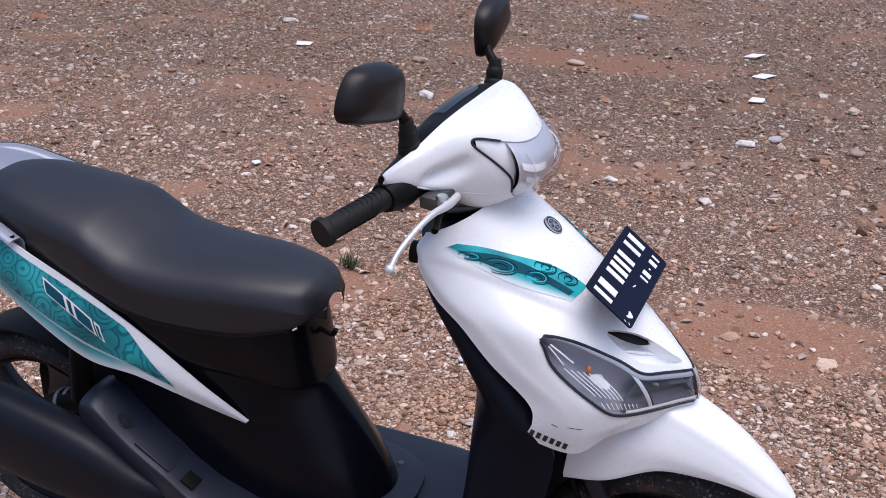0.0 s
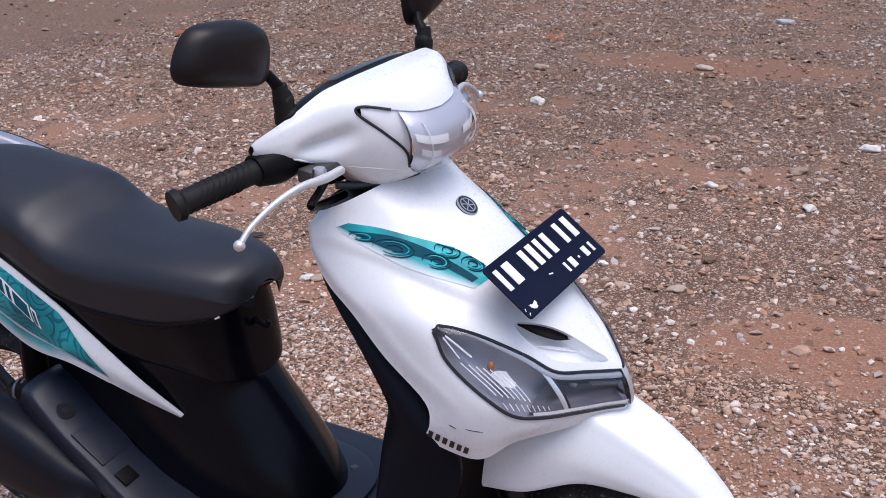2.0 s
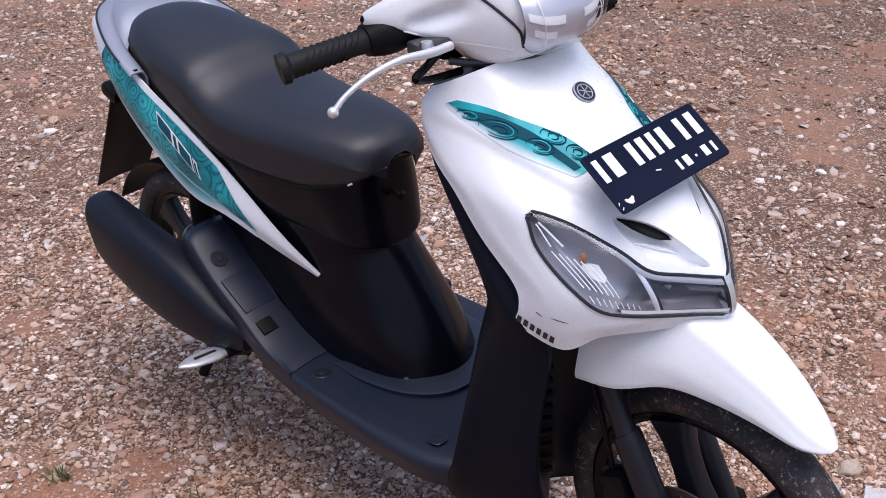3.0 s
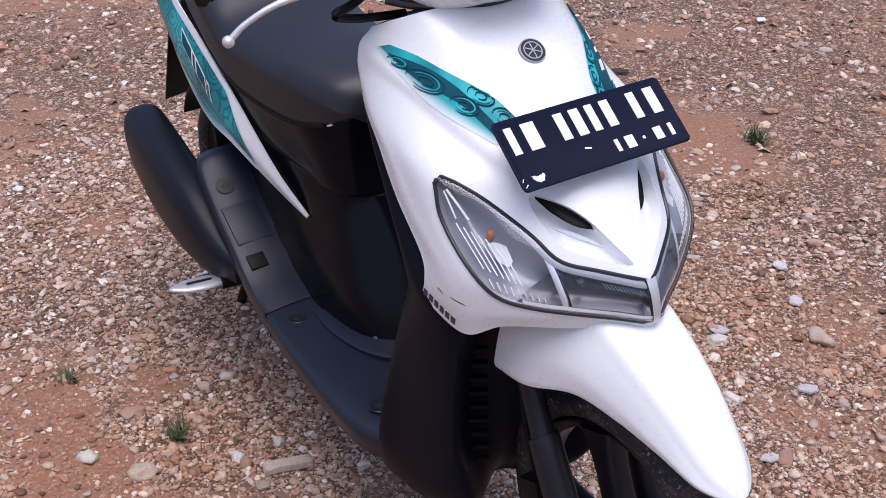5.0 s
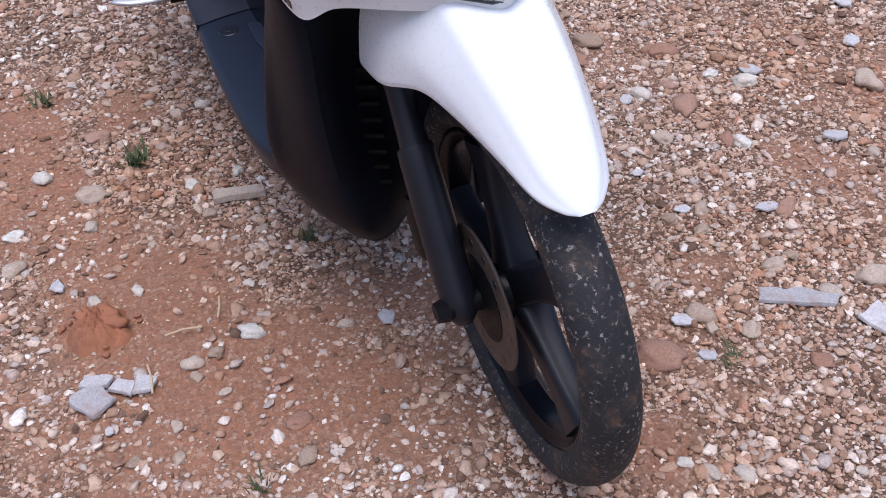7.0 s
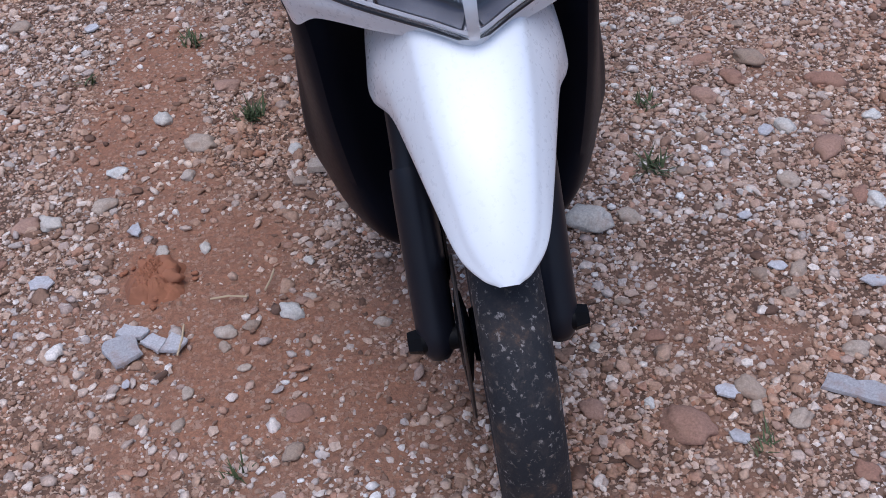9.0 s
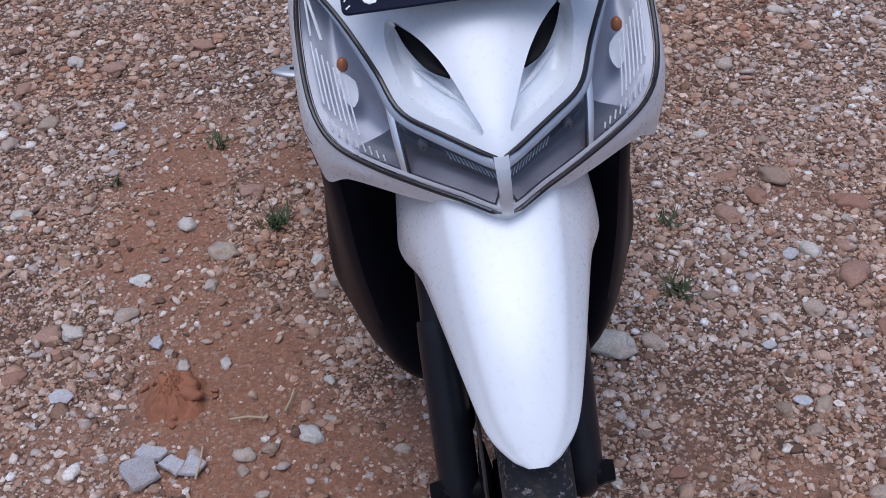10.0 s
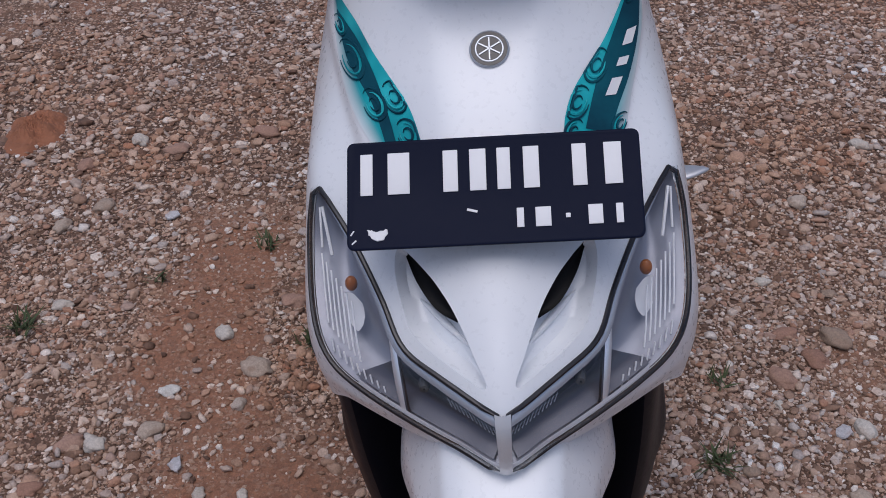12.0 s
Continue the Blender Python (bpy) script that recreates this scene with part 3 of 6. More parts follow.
def trimmed(bm, curves, behind, reach, settle):
    """Pulls the stepped edges of openings onto their true outlines."""
    for v in [v for v in bm.verts if v.is_boundary and v.co.x > behind]:
        best = None
        for c in curves:
            ab = np.roll(c, -1, axis=0) - c
            t = np.clip(((np.array((v.co.y, v.co.z)) - c) * ab).sum(1) / np.maximum((ab ** 2).sum(1), 1e-12), 0, 1)
            q = c + ab * t[:, None]
            d = np.hypot(q[:, 0] - v.co.y, q[:, 1] - v.co.z)
            k = int(d.argmin())
            if best is None or d[k] < best[0]:
                best = (d[k], q[k])
        if best[0] < reach:
            v.co = Vector(settle(float(best[1][0]), float(best[1][1])))
    return bm


outlines = [np.array(c) * np.array((side, 1)) for c in (lamp_poly, intake_poly) for side in (-1, 1)]
front_panel = part("front_panel", thick(trimmed(sheet(panel_grid, keep=open_here), outlines, -0.28, 0.007, drape), 0.003), WHITE, scooter, "white painted front panel")


def outward(bm):
    """Turns the faces of a thin front sheet forwards."""
    if sum(f.normal.x * f.calc_area() for f in bm.faces) < 0:
        bmesh.ops.reverse_faces(bm, faces=bm.faces)
    return bm


def patch(up, low, nu, nv, off, side, bulge=0.0, lo=0.0, hi=1.0):
    """A sheet between two edges on the front panel. bulge lifts (or sinks) its middle."""
    a, b = spline(up, 80), spline(low, 80)
    rows = []
    for i in range(nu):
        k = (lo + (hi - lo) * i / (nu - 1)) * 79
        k0, f = int(min(k, 78)), k - int(min(k, 78))
        p, q = a[k0] * (1 - f) + a[k0 + 1] * f, b[k0] * (1 - f) + b[k0 + 1] * f
        row = []
        for j in range(nv):
            w = j / (nv - 1)
            y, z = p * (1 - w) + q * w
            row.append(drape(side * y, z, off + bulge * 4 * w * (1 - w)))
        rows.append(row)
    return outward(sheet(np.array(rows)))


def wire(edge, off, radius, side, n=80, closed=True):
    pts = [drape(side * y, z, off) for y, z in edge]
    if closed:
        pts = pts + pts[:2]
    return tube(pts, radius, 8)


for side in (-1, 1):
    lamp = part("headlight", patch(LAMP_UP, LAMP_LOW, 50, 14, -0.004, side, -0.028), REFLECTOR_GREY, scooter, "clear headlight with grey reflectors and black seal")
    part("inner_reflector", patch([(y, z - 0.017) for y, z in LAMP_UP], [(y, z + 0.007) for y, z in LAMP_LOW], 30, 12, -0.004, side, -0.014, 0.6, 0.97), DARK_LAMP, lamp, "smoky inner reflector")
    inner = [(y + a, z - b) for (y, z), (a, b) in zip(LAMP_UP, ((0.001, 0.003), (0.002, 0.004), (0.005, 0.004), (0.007, 0.005), (0.007, 0.007), (0.002, 0.01), (0, 0.0105)))]
    part("trim_strip", patch(LAMP_UP, inner, 40, 4, -0.001, side, 0.002, 0.04, 1.0), TRIM, lamp, "silver trim strip")
    part("lower_trim", patch([(p[0], p[1] + 0.008) for p in LAMP_LOW], [(p[0], p[1] + 0.003) for p in LAMP_LOW], 30, 3, -0.001, side, 0, 0.62, 1.0), LAMP_WHITE, lamp, "silver lower trim")
    part("seal", wire(lamp_poly[::2], 0.0008, 0.0026, side), FILM_BLACK, lamp, "black rubber seal")
    part("lens", patch(LAMP_UP, LAMP_LOW, 50, 10, 0.002, side, 0.004), CLEAR, lamp, "clear plastic lens")
    c = drape(side * 0.141, 0.787, -0.012)
    ball = bmesh.new()
    bmesh.ops.create_uvsphere(ball, u_segments=16, v_segments=10, radius=0.0058)
    bmesh.ops.transform(ball, matrix=Matrix.Translation(c) @ Matrix.Diagonal((1.0, 1.0, 1.35, 1)), verts=ball.verts)
    part("indicator_bulb", ball, AMBER, lamp, "amber indicator bulb")
    # white sheet stands in for the reflection seen below the bulb
    part("bulb_glint", patch([(0.148, 0.779), (0.139, 0.781), (0.13, 0.778)], [(0.145, 0.762), (0.136, 0.757), (0.13, 0.763)], 10, 6, -0.012, side, -0.003), BULB, lamp, "white patch painted as a reflection below the bulb")
    for k in range(7):
        y = 0.167 - 0.0052 * k
        pts = [drape(side * (y - 0.006 * w), 0.795 - 0.042 * w - 0.003 * k, -0.005) for w in np.linspace(0, 1, 6)]
        part("flute", tube(pts, 0.0009, 6), LAMP_WHITE, lamp, "pale lens flute")
    for k in range(9):
        y = 0.16 - 0.0062 * k
        z = 0.742 - 0.0028 * k
        part("flute", tube([drape(side * y, z, -0.006), drape(side * (y - 0.002), z - 0.012, -0.006)], 0.0009, 6), LAMP_WHITE, lamp)
    part("tip_ray", tube([drape(side * (0.163 - 0.009 * w), 0.83 - 0.03 * w, -0.004) for w in np.linspace(0, 1, 5)], 0.0016, 6), BULB, lamp)
    part("tip_ray", tube([drape(side * (0.166 - 0.001 * w), 0.828 - 0.028 * w, -0.004) for w in np.linspace(0, 1, 5)], 0.0012, 6), BULB, lamp)
    part("divider", patch([(0.1, 0.78), (0.097, 0.742), (0.093, 0.71)], [(0.0945, 0.774), (0.0905, 0.742), (0.0875, 0.708)], 14, 5, -0.002, side, 0.001), CHROME, lamp, "silver strip between the two lamps")
    part("divider_edge", patch([(0.0935, 0.772), (0.0895, 0.742), (0.0865, 0.708)], [(0.0915, 0.77), (0.0875, 0.742), (0.084, 0.707)], 14, 3, -0.003, side), FILM_BLACK, lamp, "dark gap beside the strip")
    c2 = drape(side * 0.072, 0.74, -0.008)
    part("headlamp_bulb", turned([(0.001, 0.008), (0.004, 0.0075), (0.0055, 0), (0.004, -0.006), (0.001, -0.006)], c2, 16, "x"), CAST, lamp, "round bulb holder")
    for k in range(12):
        y = 0.05 - 0.0036 * k
        part("rib", tube([drape(side * y, 0.7385 - 0.0009 * k, -0.005), drape(side * (y - 0.0035), 0.7315 - 0.0009 * k, -0.005)], 0.0006, 5), REFLECTOR_GREY, lamp)
    # air intake
    bowl_rows = []
    cy, cz = 0.055, 0.79
    for w, d in ((1.0, 0.0), (0.93, -0.014), (0.7, -0.02), (0.35, -0.021), (0.05, -0.021)):
        bowl_rows.append([drape(side * (cy + (y - cy) * w), cz + (z - cz) * w, d) for y, z in intake_edge])
    part("air_intake", sheet(np.array(bowl_rows), closed=True), WHITE, scooter, "white recessed air intake")
    slot_up = [(0.081, 0.8265), (0.0595, 0.819), (0.0465, 0.8095), (0.037, 0.799)]
    slot_low = [(0.081, 0.8235), (0.072, 0.8105), (0.0555, 0.7985), (0.036, 0.794)]
    part("intake_slot", patch(slot_up, slot_low, 16, 6, -0.005, side, -0.003), BLACK, scooter, "black intake slot")
    part("intake_ridge", tube([drape(side * y, z, -0.0195) for y, z in ((0.078, 0.798), (0.064, 0.794), (0.05, 0.788), (0.03, 0.779))], [0.001, 0.0032, 0.0032, 0.001], 10, 14), WHITE, scooter)
    # decal
    if side < 0:
        d_up = [(0.138, 0.961), (0.121, 0.954), (0.103, 0.941), (0.0805, 0.9255), (0.0685, 0.914), (0.06, 0.898), (0.056, 0.885)]
        d_low = [(0.148, 0.956), (0.147, 0.943), (0.142, 0.926), (0.134, 0.908), (0.122, 0.895), (0.108, 0.884), (0.093, 0.873)]
        spine = ([(0.143, 0.952), (0.12, 0.944), (0.105, 0.931), (0.094, 0.915), (0.083, 0.892), (0.0795, 0.883)], [(0.143, 0.95), (0.132, 0.929), (0.115, 0.917), (0.104, 0.907), (0.093, 0.888), (0.0895, 0.88)])
        curls = ((0.139, 0.944, 0.007), (0.126, 0.929, 0.014), (0.103, 0.909, 0.012), (0.083, 0.919, 0.012), (0.071, 0.899, 0.011))
    else:
        d_up = [(0.14, 0.958), (0.13, 0.951), (0.109, 0.937), (0.0804, 0.92), (0.0693, 0.906), (0.066, 0.893), (0.062, 0.88)]
        d_low = [(0.15, 0.952), (0.153, 0.934), (0.1507, 0.922), (0.1426, 0.908), (0.132, 0.891), (0.126, 0.878), (0.12, 0.868)]
        spine = ([(0.138, 0.953), (0.1254, 0.943), (0.108, 0.927), (0.097, 0.912), (0.086, 0.8915)], [(0.15, 0.94), (0.144, 0.923), (0.131, 0.906), (0.119, 0.894), (0.108, 0.881)])
        curls = ((0.14, 0.95, 0.006), (0.1, 0.925, 0.012), (0.08, 0.909, 0.012), (0.075, 0.893, 0.009), (0.118, 0.882, 0.008))
    decal = part("front_decal", patch(d_up, d_low, 60, 24, 0.0008, side), TEAL_PLAIN, scooter, "teal decal with dark curls")
    decal.data.attributes.new("fade", "FLOAT", "POINT").data.foreach_set("value", [0.9 * max(0, (k % 24) / 23 - 0.72) / 0.28 for k in range(60 * 24)])
    part("dark_band", patch(*spine, 40, 14, 0.0014, side), DEEP_TEAL, decal, "dark teal band in the decal")
    film = [tuple(p) for p in spline(d_up, 40)] + [tuple(p) for p in reversed(spline(d_low, 40))]
    for cy0, cz0, r0 in curls:
        for k, (rr, a0, a1) in enumerate(((r0, 20, 330), (r0 * 0.72, 60, 350), (r0 * 0.4, 0, 320))):
            pts = [(cy0 + rr * math.cos(radians(a)), cz0 + 0.8 * rr * math.sin(radians(a))) for a in np.linspace(a0, a1, 20)]
            pts = [p for p in pts if inside(film, *p)]
            if len(pts) > 5:
                width = [0.0004 + 0.0009 * math.sin(math.pi * q / (len(pts) - 1)) for q in range(len(pts))]
                part("curl", tube([drape(side * y, z, 0.0018) for y, z in pts], width, 5), TEAL_PLAIN if k == 1 else DEEP_TEAL, decal)
    if side > 0:
        along, upward = np.array((-0.71, -0.7)), np.array((0.64, -0.77))
        for at, hl, hh in (((0.1345, 0.9275), 0.0045, 0.0048), ((0.1255, 0.917), 0.0026, 0.0048), ((0.115, 0.906), 0.0055, 0.0048)):
            at = np.array(at)
            slant = along * 0.003
            part("lettering_bar", patch([at - along * hl - upward * hh + slant, at + along * hl - upward * hh + slant], [at - along * hl + upward * hh - slant, at + along * hl + upward * hh - slant], 6, 6, 0.0022, side), PLATE_WHITE, decal, "white lettering bar")
    # plain bars for lettering along the lower corner
    for k in range(6):
        w = k / 5
        hit, nrm, _, _ = panel_tree.find_nearest(Vector((-0.222 + 0.054 * w, side * 0.19, 0.681 - 0.019 * w)))
        if nrm.y * side < 0:
            nrm = -nrm
        along = Vector((0.054, side * -0.014, -0.019)).normalized()
        along = (along - along.dot(nrm) * nrm).normalized()
        m = Matrix((along, nrm.cross(along), nrm)).transposed().to_4x4()
        m.translation = hit + 0.0008 * nrm
        part("lettering_bar", block((0.0068, 0.0115, 0.0012), (0, 0, 0)), FILM_BLACK, scooter, "black lettering bar", turn=m)

for a, b in (((-0.192, -0.19, 0.704), (-0.18, -0.19, 0.7)), ((-0.166, -0.19, 0.702), (-0.142, -0.18, 0.699))):
    pts = []
    for w in np.linspace(0, 1, 5):
        at = Vector(a).lerp(Vector(b), float(w))
        pts.append(np.array(panel_tree.find_nearest(at)[0]))
    part("scratch", tube(pts, [0.0003, 0.0008, 0.0007, 0.0008, 0.0003], 5), FILM_BLACK, scooter, "dark scratch in the paint")

nose_strip = part("nose_strip", patch([(0.0062, 0.742), (0, 0.741), (-0.0062, 0.742)], [(0.0045, 0.69), (0, 0.688), (-0.0045, 0.69)], 7, 12, 0.004, 1), LEVER, scooter, "silver centre strip between headlights")

# emblem
ec = np.array((-0.2592, 0.005, 0.9515))
en = Vector((0.62, 0, 0.78)).to_track_quat("Z", "Y").to_matrix().to_4x4()
emblem = part("emblem", turned([(0.0001, 0.004), (0.0165, 0.004), (0.018, 0.0025), (0.018, -0.001)], (0, 0, 0), 40, "z"), FILM_BLACK, scooter, "round black emblem with silver rings", turn=Matrix.Translation(ec) @ en)
part("emblem_ring", turned([(0.0165, 0.0038), (0.017, 0.0044), (0.0178, 0.0036), (0.0182, 0.002)], (0, 0, 0), 40, "z"), TRIM, emblem, turn=Matrix.Translation(ec) @ en)
part("emblem_ring", turned([(0.0115, 0.004), (0.0118, 0.0046), (0.0128, 0.0046), (0.0131, 0.004)], (0, 0, 0), 40, "z"), TRIM, emblem, turn=Matrix.Translation(ec) @ en)
for a in (0, 60, 120):
    part("emblem_bar", block((0.022, 0.0012, 0.001), (0, 0, 0.0044), (0, 0, a + 30)), TRIM, emblem, turn=Matrix.Translation(ec) @ en)


# number plate, with plain bars for its characters
def build_plate():
    tl, tr, br, bl = (Vector(p) for p in ((-0.168, -0.121, 0.918), (-0.164, 0.126, 0.918), (-0.088, 0.125, 0.859), (-0.093, -0.119, 0.859)))
    across = (tr - tl + br - bl).normalized()
    up = (tl - bl + tr - br).normalized()
    out = across.cross(up)
    up = out.cross(across)
    m = Matrix((across, up, out)).transposed().to_4x4()
    m.translation = (tl + tr + br + bl) / 4
    w, h = 0.248, 0.0955
    bm = bmesh.new()
    ring = []
    for sx, sy, a0 in ((1, 1, 0), (-1, 1, 90), (-1, -1, 180), (1, -1, 270)):
        for k in range(5):
            a = radians(a0 + 22.5 * k)
            ring.append((sx * (w / 2 - 0.006) + 0.006 * math.cos(a), sy * (h / 2 - 0.006) + 0.006 * math.sin(a)))
    rows = [[(x * s, y * s2, z) for x, y in ring] for s, s2, z in ((1, 1, -0.001), (1, 1, 0.001), (0.994, 0.985, 0.0016), (0.98, 0.95, 0.0016), (0.972, 0.93, 0.0012))]
    plate = part("number_plate", sheet(np.array(rows), closed=True, caps=True), PLATE_BLACK, scooter, "black number plate with white bars", turn=m)
    for a, b in ((637, 668), (683, 738), (785, 822), (832, 873), (882, 915), (928, 967), (1015, 1050), (1070, 1113)):
        x0, x1 = (a - 878.5) * 0.000474, (b - 878.5) * 0.000474
        part("plate_bar", block((0.72 * (x1 - x0), 0.037, 0.0012), ((x0 + x1) / 2, 0.018, 0.0018), (0, 0, 0), 0.0005), PLATE_WHITE, plate, turn=m)
    for bx, wd, ht in ((0.022, 0.006, 0.017), (0.041, 0.013, 0.017), (0.0615, 0.004, 0.004), (0.0842, 0.012, 0.017), (0.104, 0.006, 0.017)):
        part("plate_bar", block((wd, ht, 0.0012), (bx, -0.026, 0.0018), (0, 0, 0), 0.0005), PLATE_WHITE, plate, turn=m)
    part("paint_chip", slab([(-0.009, 0.0035), (-0.0045, 0.003), (-0.002, 0.0012), (0.003, 0.002), (0.008, 0.004), (0.0085, -0.001), (0.005, -0.0055), (0, -0.007), (-0.005, -0.005), (-0.008, -0.001)], 0.0008, 3), PLATE_WHITE, plate, "white half-moon chip in the paint", turn=m @ Matrix.Translation((-0.098, -0.034, 0.0013)))
    for px, py, turn_ in ((-0.118, -0.041, 40), (-0.1195, -0.033, 55)):
        part("paint_chip", block((0.005, 0.0012, 0.0008), (px, py, 0.0016), (0, 0, turn_)), PLATE_WHITE, plate, turn=m)
    part("paint_chip", block((0.009, 0.002, 0.001), (-0.018, -0.018, 0.0017), (0, 0, -15)), PLATE_WHITE, plate, turn=m)
    part("plate_bracket", block((0.05, 0.04, 0.022), (0, 0, -0.013), (0, 0, 0), 0.003), BLACK, plate, turn=m)
    return plate


build_plate()

# ---- handlebar cowl, turned with the steering ----
COWL = [
    [(-0.4, 0, 1.15), (-0.355, 0, 1.146), (-0.306, 0, 1.125), (-0.282, 0, 1.076), (-0.296, 0, 1.024), (-0.34, 0, 0.997), (-0.375, 0, 0.997)],
    [(-0.4, 0.05, 1.15), (-0.357, 0.05, 1.146), (-0.311, 0.048, 1.124), (-0.288, 0.048, 1.074), (-0.3, 0.048, 1.024), (-0.343, 0.05, 0.997), (-0.38, 0.05, 0.997)],
    [(-0.4, 0.095, 1.149), (-0.366, 0.095, 1.144), (-0.335, 0.09, 1.125), (-0.319, 0.09, 1.074), (-0.328, 0.088, 1.028), (-0.36, 0.09, 1.002), (-0.392, 0.09, 1.002)],
]
COWL += [
    [(-0.402, 0.135, 1.145), (-0.38, 0.135, 1.139), (-0.363, 0.132, 1.122), (-0.354, 0.13, 1.085), (-0.36, 0.13, 1.05), (-0.372, 0.13, 1.038), (-0.395, 0.13, 1.037)],
    [(-0.42, 0.18, 1.122), (-0.407, 0.18, 1.119), (-0.398, 0.178, 1.11), (-0.392, 0.178, 1.09), (-0.392, 0.178, 1.07), (-0.4, 0.178, 1.06), (-0.415, 0.178, 1.058)],
    [(-0.445, 0.228, 1.098), (-0.441, 0.228, 1.097), (-0.438, 0.228, 1.094), (-0.436, 0.228, 1.088), (-0.437, 0.228, 1.082), (-0.44, 0.228, 1.078), (-0.444, 0.228, 1.077)],
    [(-0.445, 0.231, 1.09), (-0.444, 0.232, 1.0895), (-0.443, 0.2325, 1.089), (-0.443, 0.233, 1.0885), (-0.443, 0.2325, 1.088), (-0.444, 0.232, 1.0875), (-0.445, 0.231, 1.087)],
]
cowl_rows = [[(x, -y, z) for x, y, z in r] for r in reversed(COWL[1:])] + COWL
cowl_grid = skin(cowl_rows, 120, 70)
for row in cowl_grid:  # a dent on each side above the lever
    for p in row:
        if p[0] > -0.42:
            dy, dz = (abs(p[1]) - 0.155) / 0.032, (p[2] - 1.083 + 0.25 * (abs(p[1]) - 0.155)) / 0.013
            p[0] -= 0.018 * math.exp(-dy ** 4 - dz ** 2)
full = sheet(cowl_grid)
cowl_tree = BVHTree.FromBMesh(full)
full.free()


def on_cowl(y, z, off=0.0):
    hit, nrm, _, _ = cowl_tree.ray_cast(Vector((0.6, y, z)), Vector((-1, 0, 0)))
    if hit is None:
        hit, nrm, _, _ = cowl_tree.find_nearest(Vector((-0.3, y, z)))
    if nrm.x < 0:
        nrm = -nrm
    if abs(off) > 0.0025:
        around = Vector((0, 0, 0))
        for dy, dz in ((0.014, 0), (-0.014, 0), (0, 0.014), (0, -0.014), (0.008, 0.008), (-0.008, -0.008)):
            other = cowl_tree.ray_cast(Vector((0.6, float(y) + dy, float(z) + dz)), Vector((-1, 0, 0)))[1]
            if other is not None:
                around += other if other.x > 0 else -other
        nrm = (nrm + around).normalized()
    return np.array(hit + float(off) * nrm)


SCREEN = [(0, 1.104), (0.045, 1.108), (0.074, 1.115), (0.109, 1.126), (0.118, 1.118), (0.094, 1.086), (0.073, 1.056), (0.063, 1.027), (0.042, 1.014), (0, 1.012)]
screen_half = spline(SCREEN, 60)
screen_poly = [tuple(p) for p in screen_half] + [(-y, z) for y, z in reversed([tuple(p) for p in screen_half])]


def cowl_open(c):
    return c[0] < -0.4 or not inside(screen_poly, c[1], c[2])


part("handlebar_cowl", thick(trimmed(sheet(cowl_grid, keep=cowl_open), [np.array(screen_poly)], -0.39, 0.007, on_cowl), 0.003), WHITE, scooter, "white handlebar cowl", turn=STEERED)


def cowl_patch(up, low, nu, nv, off, bulge=0.0):
    a, b = spline(up, nu), spline(low, nu)
    rows = []
    for p, q in zip(a, b):
        rows.append([on_cowl(*(p * (1 - w) + q * w), off + bulge * 4 * w * (1 - w)) for w in np.linspace(0, 1, nv)])
    return outward(sheet(np.array(rows)))


rim = [(y, z) for y, z in screen_poly[:22]]
rim = [(-y, z) for y, z in reversed(rim[1:])] + rim
part("lamp_rim", tube([on_cowl(y, z, -0.0008) for y, z in rim], 0.0011, 8), TRIM, scooter, "thin seal above the front lamp", turn=STEERED)
SC_UP = [(-0.072, 1.115), (-0.045, 1.108), (0, 1.104), (0.045, 1.108), (0.072, 1.115)]
SC_LOW = [(-0.0655, 1.028), (-0.042, 1.014), (0, 1.012), (0.042, 1.014), (0.0655, 1.028)]
lamp = part("front_lamp", cowl_patch(SC_UP, SC_LOW, 40, 16, -0.002, 0.015), LAMP_SILVER, scooter, "clear front lamp in the cowl", turn=STEERED)
part("lens", cowl_patch(SC_UP, SC_LOW, 40, 16, 0.001, 0.026), CLEAR, lamp, "clear plastic lens", turn=STEERED)
for u0, u1, w0, w1 in ((0.06, 0.4, 0.36, 0.47), (0.6, 0.94, 0.36, 0.47), (0.1, 0.34, 0.56, 0.66), (0.66, 0.9, 0.56, 0.66)):
    tops, lows = spline(SC_UP, 41), spline(SC_LOW, 41)
    rows = []
    for k in range(int(u0 * 40), int(u1 * 40) + 1):
        rows.append([on_cowl(*(tops[k] * (1 - w) + lows[k] * w), 0.06 * w * (1 - w)) for w in np.linspace(w0, w1, 6)])
    part("reflector_facet", outward(sheet(np.array(rows))), LAMP_WHITE, lamp, "bright facet of the reflector", turn=STEERED)
for w in (-0.052, 0.052, 0.06):
    part("lens_line", tube([on_cowl(w * (1 - 0.1 * q), 1.1 - 0.078 * q, 0.001 + 0.08 * q * (1 - q)) for q in np.linspace(0, 1, 8)], 0.0008, 5), BULB, lamp, turn=STEERED)
for side in (-1, 1):
    up = [(side * 0.07, 1.114), (side * 0.09, 1.1205), (side * 0.112, 1.126)]
    low = [(side * 0.067, 1.042), (side * 0.09, 1.081), (side * 0.114, 1.115)]
    ind = part("indicator", cowl_patch(up, low, 20, 10, -0.002, 0.001), LAMP_WHITE, scooter, "clear front indicator with black edge", turn=STEERED)
    part("lens", cowl_patch(up, low, 20, 10, 0.001, 0.004), CLEAR, ind, turn=STEERED)
    edge = [(side * y, z) for y, z in [tuple(p) for p in screen_half[14:46]]]
    part("seal", tube([on_cowl(y, z, 0.0) for y, z in edge], 0.0022, 6), FILM_BLACK, ind, "black edge seal", turn=STEERED)
    part("divider", tube([on_cowl(side * (0.069 - 0.003 * w), 1.114 - 0.082 * w, -0.001) for w in np.linspace(0, 1, 6)], 0.0016, 6), STEEL, ind, turn=STEERED)

